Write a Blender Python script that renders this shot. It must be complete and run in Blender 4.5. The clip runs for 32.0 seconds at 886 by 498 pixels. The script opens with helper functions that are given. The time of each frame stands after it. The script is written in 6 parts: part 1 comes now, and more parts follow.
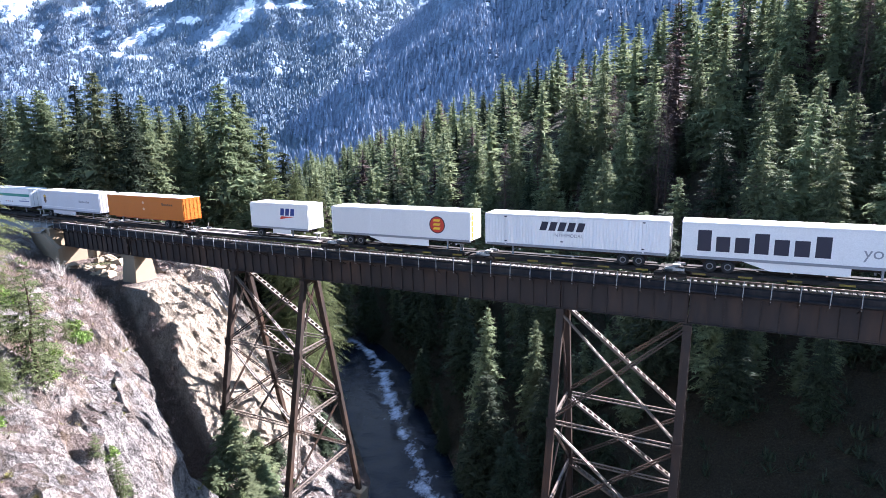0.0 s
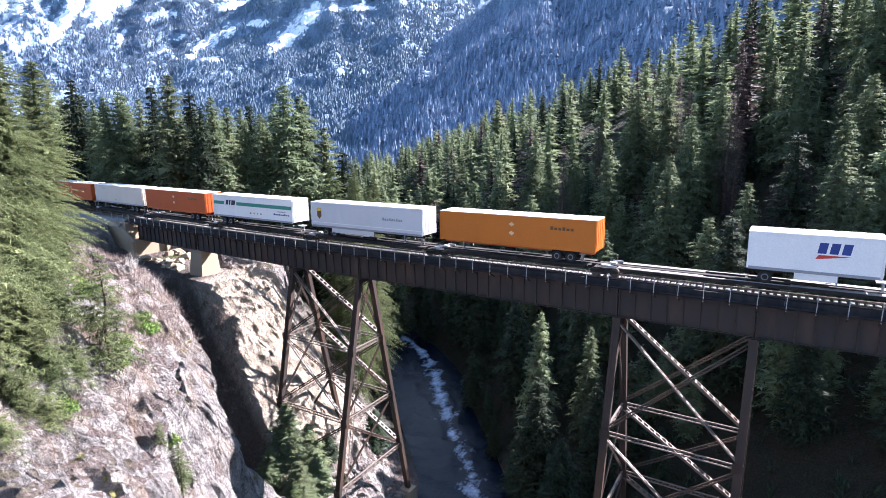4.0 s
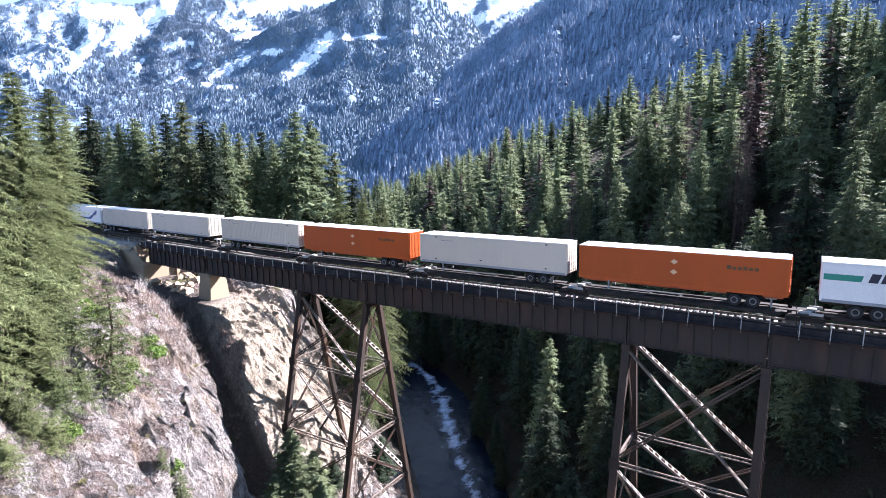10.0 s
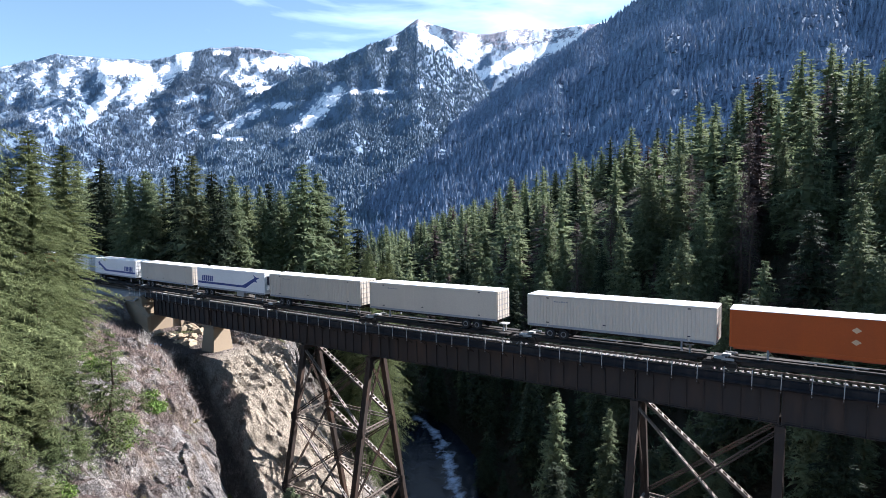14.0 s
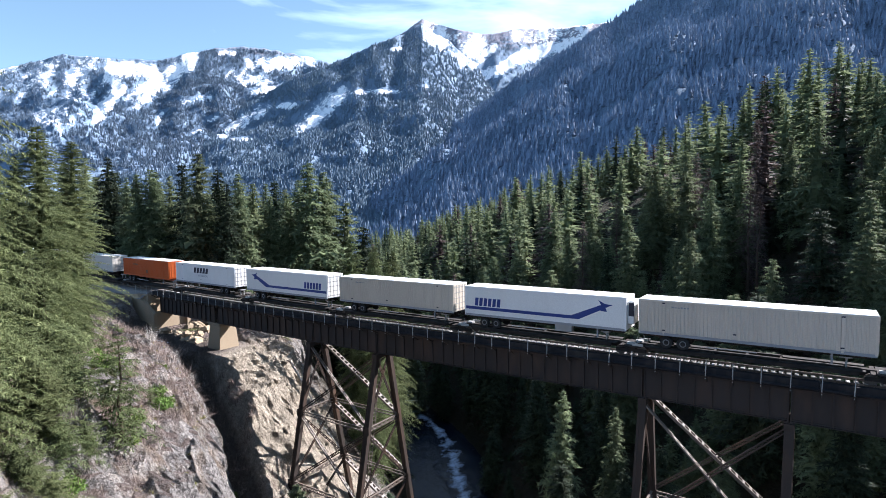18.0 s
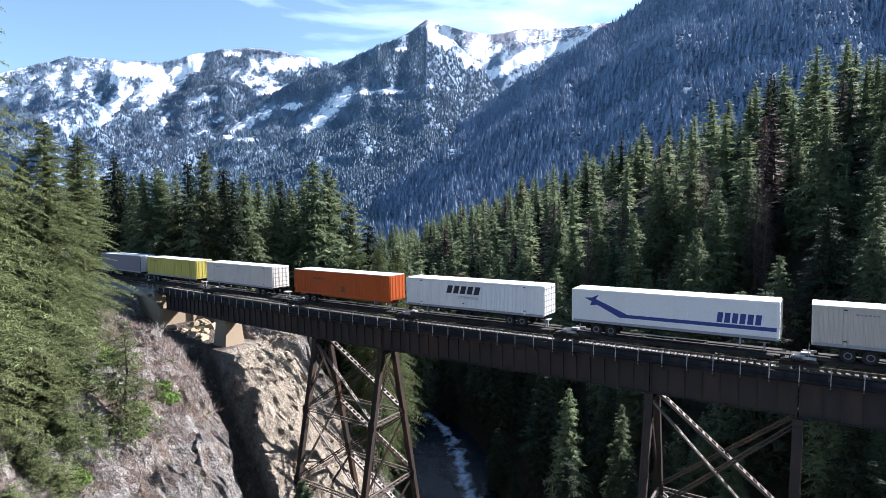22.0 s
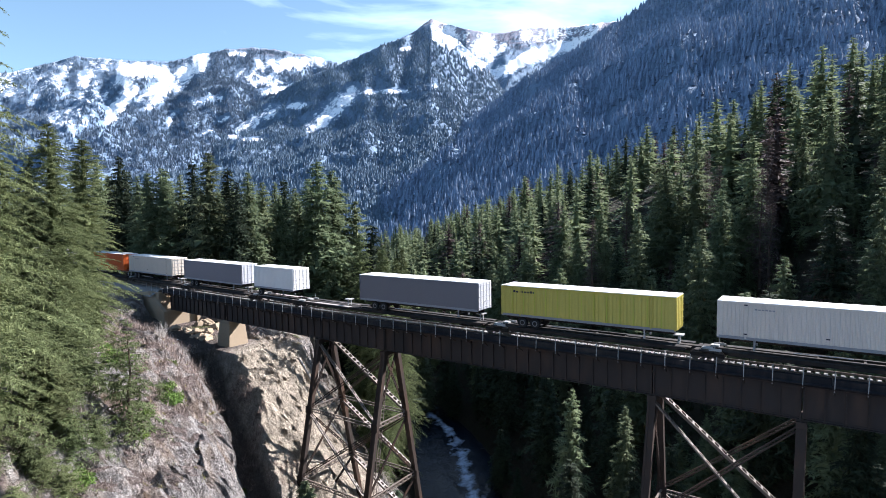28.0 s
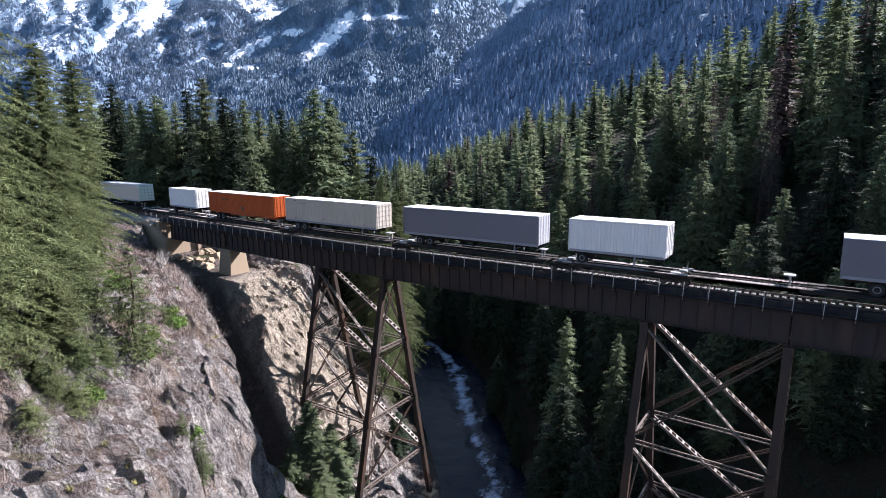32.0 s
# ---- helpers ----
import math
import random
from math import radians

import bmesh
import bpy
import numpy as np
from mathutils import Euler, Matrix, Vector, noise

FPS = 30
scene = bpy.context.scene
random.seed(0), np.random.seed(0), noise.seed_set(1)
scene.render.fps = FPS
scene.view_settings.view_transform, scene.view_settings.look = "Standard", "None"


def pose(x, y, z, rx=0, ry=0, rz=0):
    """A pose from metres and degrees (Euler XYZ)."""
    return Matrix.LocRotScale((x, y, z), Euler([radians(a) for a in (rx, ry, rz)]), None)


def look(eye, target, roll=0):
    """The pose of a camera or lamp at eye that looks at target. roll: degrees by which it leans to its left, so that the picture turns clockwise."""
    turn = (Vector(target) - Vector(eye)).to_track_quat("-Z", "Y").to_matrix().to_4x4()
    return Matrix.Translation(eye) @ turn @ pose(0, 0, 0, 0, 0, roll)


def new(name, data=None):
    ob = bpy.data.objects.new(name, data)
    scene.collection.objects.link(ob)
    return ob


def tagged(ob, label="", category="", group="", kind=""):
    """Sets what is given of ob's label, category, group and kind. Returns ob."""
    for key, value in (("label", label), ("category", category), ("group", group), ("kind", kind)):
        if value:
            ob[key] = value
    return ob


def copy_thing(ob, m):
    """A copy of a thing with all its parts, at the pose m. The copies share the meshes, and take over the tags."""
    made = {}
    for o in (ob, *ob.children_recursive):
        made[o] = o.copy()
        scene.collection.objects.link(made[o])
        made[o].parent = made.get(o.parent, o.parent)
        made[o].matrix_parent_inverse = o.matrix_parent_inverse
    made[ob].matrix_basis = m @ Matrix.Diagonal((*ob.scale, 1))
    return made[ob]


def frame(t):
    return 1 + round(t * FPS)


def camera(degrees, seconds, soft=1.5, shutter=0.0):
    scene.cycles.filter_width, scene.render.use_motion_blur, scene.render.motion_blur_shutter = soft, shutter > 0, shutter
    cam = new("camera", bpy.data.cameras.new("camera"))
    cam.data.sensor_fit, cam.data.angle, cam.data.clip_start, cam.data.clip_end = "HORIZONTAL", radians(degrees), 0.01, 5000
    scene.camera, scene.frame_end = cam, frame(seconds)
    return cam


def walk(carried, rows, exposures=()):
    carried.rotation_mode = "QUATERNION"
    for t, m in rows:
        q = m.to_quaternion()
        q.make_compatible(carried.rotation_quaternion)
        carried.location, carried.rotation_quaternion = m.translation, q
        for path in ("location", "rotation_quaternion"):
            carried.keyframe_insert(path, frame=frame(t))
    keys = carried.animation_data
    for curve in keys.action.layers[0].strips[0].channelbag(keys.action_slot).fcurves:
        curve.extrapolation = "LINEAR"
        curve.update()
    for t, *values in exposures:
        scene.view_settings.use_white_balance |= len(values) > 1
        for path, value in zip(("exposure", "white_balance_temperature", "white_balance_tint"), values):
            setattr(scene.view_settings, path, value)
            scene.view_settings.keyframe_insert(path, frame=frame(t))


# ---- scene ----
# ---- camera ----
LENGTH = 32.0
cam = camera(76.0, LENGTH, soft=0.7)
# seconds, eye x y z, yaw to the left of +y, pitch, roll (degrees)
FLIGHT = [
    (0.0, 0.19, -50.55, 11.44, 25.71, -11.93, -0.60),
    (0.5, 0.18, -50.52, 11.46, 25.81, -11.93, -0.56),
    (1.0, 0.16, -50.49, 11.47, 25.92, -11.93, -0.50),
    (1.5, 0.14, -50.47, 11.49, 26.52, -11.93, -0.46),
    (2.0, 0.12, -50.45, 11.51, 27.59, -11.91, -0.43),
    (2.5, 0.11, -50.43, 11.54, 29.07, -11.90, -0.41),
    (3.0, 0.11, -50.39, 11.58, 30.36, -11.90, -0.40),
    (3.5, 0.13, -50.33, 11.63, 31.20, -11.89, -0.39),
    (5.5, 0.14, -50.16, 11.73, 31.56, -11.90, -0.28),
    (6.0, 0.13, -50.12, 11.73, 31.65, -11.89, -0.24),
    (6.5, 0.13, -50.10, 11.70, 31.74, -11.90, -0.22),
    (7.0, 0.15, -50.10, 11.65, 31.86, -11.92, -0.21),
    (7.5, 0.17, -50.12, 11.60, 31.94, -11.93, -0.21),
    (8.0, 0.19, -50.14, 11.56, 32.01, -11.94, -0.21),
    (8.5, 0.22, -50.15, 11.53, 32.13, -11.90, -0.21),
    (9.0, 0.24, -50.15, 11.53, 32.19, -11.76, -0.21),
    (9.5, 0.26, -50.12, 11.57, 32.26, -11.36, -0.21),
    (10.0, 0.26, -50.10, 11.63, 32.35, -9.34, -0.22),
    (10.5, 0.26, -50.07, 11.70, 32.36, -7.40, -0.25),
    (11.0, 0.26, -50.05, 11.78, 32.44, -5.85, -0.27),
    (11.5, 0.26, -50.03, 11.84, 32.50, -4.62, -0.28),
    (12.0, 0.28, -50.02, 11.90, 32.58, -4.44, -0.28),
    (12.5, 0.29, -50.02, 11.95, 32.67, -4.42, -0.27),
    (13.0, 0.29, -50.02, 11.99, 32.72, -4.43, -0.27),
    (13.5, 0.29, -50.02, 12.02, 32.79, -4.44, -0.26),
    (14.0, 0.27, -50.03, 12.04, 32.85, -4.42, -0.26),
    (14.5, 0.25, -50.03, 12.04, 32.90, -4.44, -0.24),
    (16.5, 0.18, -50.05, 11.92, 33.13, -4.42, -0.23),
    (17.0, 0.14, -50.06, 11.87, 33.17, -4.40, -0.22),
    (17.5, 0.09, -50.07, 11.81, 33.26, -4.42, -0.22),
    (18.0, 0.05, -50.08, 11.75, 33.30, -4.43, -0.23),
    (18.5, 0.03, -50.09, 11.68, 33.37, -4.44, -0.25),
    (19.0, 0.02, -50.09, 11.61, 33.42, -4.41, -0.27),
    (19.5, 0.02, -50.08, 11.55, 33.48, -4.38, -0.28),
    (20.0, 0.01, -50.07, 11.49, 33.56, -4.42, -0.29),
    (20.5, 0.01, -50.06, 11.44, 33.63, -4.42, -0.31),
    (21.0, -0.00, -50.06, 11.38, 33.68, -4.40, -0.33),
    (21.5, -0.00, -50.05, 11.33, 33.76, -4.41, -0.34),
    (22.0, -0.01, -50.04, 11.28, 33.81, -4.41, -0.33),
    (22.5, -0.00, -50.02, 11.24, 33.85, -4.39, -0.33),
    (23.0, 0.01, -49.99, 11.22, 33.92, -4.40, -0.33),
    (23.5, 0.02, -49.97, 11.21, 33.93, -4.40, -0.33),
    (24.0, 0.03, -49.96, 11.23, 33.99, -4.41, -0.33),
    (24.5, 0.04, -49.98, 11.26, 34.02, -4.41, -0.33),
    (25.0, 0.03, -50.01, 11.31, 34.05, -4.42, -0.34),
    (25.5, 0.03, -50.03, 11.36, 34.10, -4.43, -0.35),
    (27.5, 0.04, -49.95, 11.45, 34.19, -4.42, -0.30),
    (28.0, 0.09, -49.93, 11.44, 34.23, -4.45, -0.30),
    (28.5, 0.14, -49.92, 11.41, 34.26, -4.58, -0.29),
    (29.0, 0.18, -49.92, 11.37, 34.26, -5.28, -0.26),
    (29.5, 0.20, -49.91, 11.33, 34.30, -6.20, -0.22),
    (30.0, 0.23, -49.91, 11.27, 34.29, -7.15, -0.18),
    (30.5, 0.25, -49.91, 11.21, 34.26, -8.04, -0.15),
    (31.0, 0.27, -49.91, 11.13, 34.28, -8.95, -0.10),
    (31.5, 0.30, -49.92, 11.03, 34.29, -9.98, -0.05),
    (32.0, 0.32, -49.93, 10.92, 34.28, -11.11, 0.00),
]
PATH = [(t, pose(x, y, z, 90 + pitch, 0, yaw) @ pose(0, 0, 0, 0, 0, roll)) for t, x, y, z, yaw, pitch, roll in FLIGHT]
EXPOSURES = [(0.0, 2.6, 5750, 24), (9.0, 2.5, 5750, 24), (10.0, 2.5, 5750, 24), (11.0, 2.05, 5770, 20), (11.8, 1.78, 5790, 17), (28.5, 1.74, 5790, 17), (30.5, 1.72, 5790, 20), (32.0, 1.62, 5790, 22)]
walk(cam, PATH, EXPOSURES)

# ---- light ----
SUN_ELEV, SUN_AZ = radians(37), radians(61)          # azimuth from +x towards +y
SUN_DIR = Vector((math.cos(SUN_ELEV) * math.cos(SUN_AZ), math.cos(SUN_ELEV) * math.sin(SUN_AZ), math.sin(SUN_ELEV)))
world = bpy.data.worlds.new("sky")
scene.world = world
world.use_nodes = True
wn = world.node_tree
wn.nodes.clear()
sky = wn.nodes.new("ShaderNodeTexSky")
sky.sky_type, sky.sun_disc = "NISHITA", False
sky.sun_elevation, sky.sun_rotation = SUN_ELEV, radians(90) - SUN_AZ
sky.air_density, sky.dust_density, sky.ozone_density, sky.altitude = 1.0, 0.7, 0.0, 700
cloud_map = wn.nodes.new("ShaderNodeMapping")
cloud_map.inputs["Scale"].default_value = (1.0, 1.0, 5.0)
cloud_tc = wn.nodes.new("ShaderNodeTexCoord")
cloud_noise = wn.nodes.new("ShaderNodeTexNoise")
cloud_noise.inputs["Scale"].default_value, cloud_noise.inputs["Detail"].default_value = 2.6, 7
cloud_noise.inputs["Distortion"].default_value = 0.6
cloud_ramp = wn.nodes.new("ShaderNodeMapRange")
cloud_ramp.inputs[1].default_value, cloud_ramp.inputs[2].default_value, cloud_ramp.inputs[3].default_value = 0.54, 0.85, 0.035
cloud_map.inputs["Location"].default_value = (0.55, 0.2, 0.0)
cloud_mix = wn.nodes.new("ShaderNodeMixRGB")
cloud_mix.inputs[2].default_value = (9.2, 11.2, 11.8, 1)
sky_back = wn.nodes.new("ShaderNodeBackground")
sky_back.inputs["Strength"].default_value = 0.058
sky_out = wn.nodes.new("ShaderNodeOutputWorld")
wn.links.new(cloud_tc.outputs["Generated"], cloud_map.inputs["Vector"])
wn.links.new(cloud_map.outputs[0], cloud_noise.inputs["Vector"])
cloud_way = wn.nodes.new("ShaderNodeVectorMath")
cloud_way.operation = "DOT_PRODUCT"
cloud_way.inputs[1].default_value = (-0.53, 0.77, 0.35)   # wisps placed over the pass to fit the camera's view
cloud_near = wn.nodes.new("ShaderNodeMapRange")
for i, v in zip((1, 2, 3, 4), (0.9, 1.0, -0.14, 0.26)):
    cloud_near.inputs[i].default_value = v
cloud_sum = wn.nodes.new("ShaderNodeMath")
wn.links.new(cloud_tc.outputs["Generated"], cloud_way.inputs[0])
wn.links.new(cloud_way.outputs["Value"], cloud_near.inputs[0])
wn.links.new(cloud_noise.outputs["Fac"], cloud_sum.inputs[0])
wn.links.new(cloud_near.outputs[0], cloud_sum.inputs[1])
wn.links.new(cloud_sum.outputs[0], cloud_ramp.inputs[0])
wn.links.new(cloud_ramp.outputs[0], cloud_mix.inputs[0])
sky_tone = wn.nodes.new("ShaderNodeMixRGB")
sky_tone.blend_type = "MULTIPLY"
sky_tone.inputs[0].default_value, sky_tone.inputs[2].default_value = 1.0, (0.9, 1.04, 0.98, 1)
wn.links.new(sky.outputs[0], sky_tone.inputs[1])
wn.links.new(sky_tone.outputs[0], cloud_mix.inputs[1])
wn.links.new(cloud_mix.outputs[0], sky_back.inputs["Color"])
wn.links.new(sky_back.outputs[0], sky_out.inputs["Surface"])
sun = new("sun", bpy.data.lights.new("sun", "SUN"))
sun.data.energy, sun.data.angle, sun.data.color = 5.0, radians(0.53), (1.0, 0.94, 0.84)
sun.matrix_world = look(SUN_DIR * 300, (0, 0, 0))

# ---- materials ----
def material(name, rough=0.8, metal=0.0, spec=0.3):
    m = bpy.data.materials.new(name)
    m.use_nodes = True
    b = m.node_tree.nodes["Principled BSDF"]
    b.inputs["Roughness"].default_value, b.inputs["Metallic"].default_value = rough, metal
    b.inputs["Specular IOR Level"].default_value = spec
    return m, m.node_tree.nodes, m.node_tree.links, b


def rgba(c):
    return (c[0], c[1], c[2], 1)


def noise_node(nt, ln, scale, detail=4, rough=0.55, coord="Object", stretch=None):
    tc = nt.new("ShaderNodeTexCoord")
    n = nt.new("ShaderNodeTexNoise")
    n.inputs["Scale"].default_value, n.inputs["Detail"].default_value, n.inputs["Roughness"].default_value = scale, detail, rough
    if stretch:
        mp = nt.new("ShaderNodeMapping")
        mp.inputs["Scale"].default_value = stretch
        ln.new(tc.outputs[coord], mp.inputs[0])
        ln.new(mp.outputs[0], n.inputs["Vector"])
    else:
        ln.new(tc.outputs[coord], n.inputs["Vector"])
    return n


def ramp_node(nt, ln, fac, stops):
    r = nt.new("ShaderNodeValToRGB")
    e = r.color_ramp.elements
    while len(e) < len(stops):
        e.new(0.5)
    for el, (p, c) in zip(e, stops):
        el.position, el.color = p, rgba(c)
    ln.new(fac, r.inputs[0])
    return r


def mix_node(nt, ln, fac, a, b, mode="MIX"):
    m = nt.new("ShaderNodeMixRGB")
    m.blend_type = mode
    for sock, v in ((m.inputs[0], fac), (m.inputs[1], a), (m.inputs[2], b)):
        if isinstance(v, (int, float)):
            sock.default_value = v
        elif isinstance(v, tuple):
            sock.default_value = rgba(v)
        else:
            ln.new(v, sock)
    return m


def bump_node(nt, ln, b, height, strength=0.4, dist=0.05):
    n = nt.new("ShaderNodeBump")
    n.inputs["Strength"].default_value, n.inputs["Distance"].default_value = strength, dist
    ln.new(height, n.inputs["Height"])
    ln.new(n.outputs[0], b.inputs["Normal"])
    return n


def range_node(nt, ln, value, a, b, c=0.0, d=1.0):
    n = nt.new("ShaderNodeMapRange")
    for i, v in zip((1, 2, 3, 4), (a, b, c, d)):
        n.inputs[i].default_value = v
    ln.new(value, n.inputs[0])
    return n


def painted(name, colour, rough=0.5, wear=0.15, scale=3.0, dirt=(0.12, 0.1, 0.08), metal=0.0, streak=True):
    """Paint or metal with grime in streaks and fine grain; a little of each object's own shade."""
    m, nt, ln, b = material(name, rough, metal)
    big = noise_node(nt, ln, scale * 0.25, 5, 0.6, "Object", (1.0, 1.0, 0.25) if streak else None)
    fine = noise_node(nt, ln, scale * 8, 6, 0.6)
    grime = range_node(nt, ln, big.outputs["Fac"], 0.45, 0.8, 0, wear * 2)
    base = mix_node(nt, ln, grime.outputs[0], tuple(colour), tuple(dirt))
    info = nt.new("ShaderNodeObjectInfo")
    tone = range_node(nt, ln, info.outputs["Random"], 0, 1, 0.9, 1.06)
    toned = mix_node(nt, ln, 1.0, base.outputs[0], tone.outputs[0], "MULTIPLY")
    grain = range_node(nt, ln, fine.outputs["Fac"], 0.3, 0.7, 0.9, 1.06)
    out = mix_node(nt, ln, 1.0, toned.outputs[0], grain.outputs[0], "MULTIPLY")
    ln.new(out.outputs[0], b.inputs["Base Color"])
    bump_node(nt, ln, b, fine.outputs["Fac"], 0.12, 0.01)
    return m


def foliage(name, dark, light, scale=0.6, glow=0.25, vary=0.8, soft=0.0, lean=(0, 0, 1)):
    """Needles or leaves. soft: how far the shading follows the canopy as a whole, which faces the way of lean, rather than each spray."""
    m, nt, ln, b = material(name, 0.75, 0, 0.15)
    n = noise_node(nt, ln, scale, 4)
    geo = nt.new("ShaderNodeNewGeometry")
    info = nt.new("ShaderNodeObjectInfo")
    add = nt.new("ShaderNodeMath")
    add.operation = "MULTIPLY_ADD"
    ln.new(geo.outputs["Random Per Island"], add.inputs[0])
    add.inputs[1].default_value = vary
    ln.new(n.outputs["Fac"], add.inputs[2])
    deep = tuple(0.6 * c for c in dark)
    pale = tuple(1.25 * c for c in light)
    r = ramp_node(nt, ln, add.outputs[0], [(0.35, deep), (1.2 / 1.3, light), (1.0, pale)])
    tone = range_node(nt, ln, info.outputs["Random"], 0, 1, 0.75, 1.25)
    toned = mix_node(nt, ln, 1.0, r.outputs[0], tone.outputs[0], "MULTIPLY")
    hue = nt.new("ShaderNodeHueSaturation")
    frac = nt.new("ShaderNodeMath")
    frac.operation = "FRACT"
    times = nt.new("ShaderNodeMath")
    times.operation = "MULTIPLY"
    times.inputs[1].default_value = 7.31
    ln.new(info.outputs["Random"], times.inputs[0])
    ln.new(times.outputs[0], frac.inputs[0])
    hv = range_node(nt, ln, frac.outputs[0], 0, 1, 0.488, 0.514)
    ln.new(hv.outputs[0], hue.inputs["Hue"])
    ln.new(toned.outputs[0], hue.inputs["Color"])
    out = hue
    ln.new(out.outputs[0], b.inputs["Base Color"])
    trans = nt.new("ShaderNodeBsdfTranslucent")
    ln.new(out.outputs[0], trans.inputs["Color"])
    # bends the shading normal towards lean, which evens out sun and shade
    if soft:
        up = nt.new("ShaderNodeVectorMath")
        up.operation = "MULTIPLY_ADD"
        ln.new(geo.outputs["Normal"], up.inputs[0])
        up.inputs[1].default_value, up.inputs[2].default_value = (1 - soft,) * 3, tuple(soft * c for c in lean)
        unit = nt.new("ShaderNodeVectorMath")
        unit.operation = "NORMALIZE"
        ln.new(up.outputs[0], unit.inputs[0])
        ln.new(unit.outputs[0], b.inputs["Normal"])
    ms = nt.new("ShaderNodeMixShader")
    ms.inputs[0].default_value = glow
    ln.new(b.outputs[0], ms.inputs[1])
    ln.new(trans.outputs[0], ms.inputs[2])
    ln.new(ms.outputs[0], nt["Material Output"].inputs["Surface"])
    return m


def ground_material():
    """Bare rock where it is steep, dry brush, soil and moss where it is flatter, dark litter under the woods."""
    m, nt, ln, b = material("rock_and_soil", 0.9, 0, 0.2)
    geo = nt.new("ShaderNodeNewGeometry")
    sep = nt.new("ShaderNodeSeparateXYZ")
    ln.new(geo.outputs["Normal"], sep.inputs[0])
    big = noise_node(nt, ln, 0.09, 6, 0.6)
    mid = noise_node(nt, ln, 0.7, 8, 0.65)
    fine = noise_node(nt, ln, 5.0, 8, 0.7)
    rock = ramp_node(nt, ln, mid.outputs["Fac"], [(0.3, (0.11, 0.1, 0.095)), (0.43, (0.31, 0.285, 0.27)), (0.57, (0.47, 0.43, 0.4)), (0.75, (0.6, 0.55, 0.49))])
    speck = range_node(nt, ln, fine.outputs["Fac"], 0.3, 0.7, 0.62, 1.32)
    rock2 = mix_node(nt, ln, 1.0, rock.outputs[0], speck.outputs[0], "MULTIPLY")
    warp = noise_node(nt, ln, 0.6, 9, 0.7)
    tcc = nt.new("ShaderNodeTexCoord")
    bend = nt.new("ShaderNodeVectorMath")
    bend.operation = "MULTIPLY_ADD"
    ln.new(warp.outputs["Color"], bend.inputs[0])
    bend.inputs[1].default_value = (2.2, 2.2, 2.2)
    ln.new(tcc.outputs["Object"], bend.inputs[2])
    lay = nt.new("ShaderNodeMapping")
    lay.inputs["Rotation"].default_value, lay.inputs["Scale"].default_value = (0.5, 0.7, 0.2), (0.5, 1.5, 0.5)
    ln.new(bend.outputs[0], lay.inputs[0])
    crack = nt.new("ShaderNodeTexVoronoi")
    crack.feature = "DISTANCE_TO_EDGE"
    crack.inputs["Scale"].default_value = 1.0
    ln.new(lay.outputs[0], crack.inputs["Vector"])
    joint = range_node(nt, ln, crack.outputs["Distance"], 0.0, 0.04, 0.38, 1.0)
    cell = nt.new("ShaderNodeTexVoronoi")
    cell.inputs["Scale"].default_value = 1.0
    ln.new(lay.outputs[0], cell.inputs["Vector"])
    csep = nt.new("ShaderNodeSeparateXYZ")
    ln.new(cell.outputs["Color"], csep.inputs[0])
    face = range_node(nt, ln, csep.outputs["X"], 0, 1, 0.82, 1.18)
    rock2 = mix_node(nt, ln, 1.0, rock2.outputs[0], joint.outputs[0], "MULTIPLY")
    rock2 = mix_node(nt, ln, 1.0, rock2.outputs[0], face.outputs[0], "MULTIPLY")
    stain = noise_node(nt, ln, 0.3, 6, 0.7, "Object", (1.0, 1.0, 0.35))
    sf = range_node(nt, ln, stain.outputs["Fac"], 0.5, 0.68, 0.0, 0.75)
    rock3 = mix_node(nt, ln, sf.outputs[0], rock2.outputs[0], (0.3, 0.2, 0.12))
    # tan rock patch under the bridge, with sunlit brightness painted in
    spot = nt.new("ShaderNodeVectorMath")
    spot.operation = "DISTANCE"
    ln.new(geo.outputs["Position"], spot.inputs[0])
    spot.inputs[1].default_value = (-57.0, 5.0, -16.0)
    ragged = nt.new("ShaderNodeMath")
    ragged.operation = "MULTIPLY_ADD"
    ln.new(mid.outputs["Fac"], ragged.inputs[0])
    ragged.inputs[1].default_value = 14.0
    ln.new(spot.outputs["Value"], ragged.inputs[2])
    sunlit_tan = range_node(nt, ln, ragged.outputs[0], 27.0, 21.0)
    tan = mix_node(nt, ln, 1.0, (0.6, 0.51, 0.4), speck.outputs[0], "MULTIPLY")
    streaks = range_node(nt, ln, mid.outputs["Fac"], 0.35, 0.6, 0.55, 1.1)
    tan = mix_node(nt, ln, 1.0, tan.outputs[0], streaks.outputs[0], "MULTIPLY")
    rock3 = mix_node(nt, ln, sunlit_tan.outputs[0], rock3.outputs[0], tan.outputs[0])
    soil = ramp_node(nt, ln, fine.outputs["Fac"], [(0.3, (0.08, 0.06, 0.055)), (0.5, (0.2, 0.155, 0.138)), (0.7, (0.33, 0.265, 0.23))])
    moss = ramp_node(nt, ln, fine.outputs["Fac"], [(0.3, (0.045, 0.055, 0.02)), (0.7, (0.14, 0.14, 0.05))])
    mf = range_node(nt, ln, big.outputs["Fac"], 0.57, 0.68)
    soil2 = mix_node(nt, ln, mf.outputs[0], soil.outputs[0], moss.outputs[0])
    add = nt.new("ShaderNodeMath")
    add.operation = "MULTIPLY_ADD"
    ln.new(mid.outputs["Fac"], add.inputs[0])
    add.inputs[1].default_value = 0.35
    ln.new(sep.outputs["Z"], add.inputs[2])
    flat = range_node(nt, ln, add.outputs[0], 0.84, 0.98)
    bare = mix_node(nt, ln, flat.outputs[0], rock3.outputs[0], soil2.outputs[0])
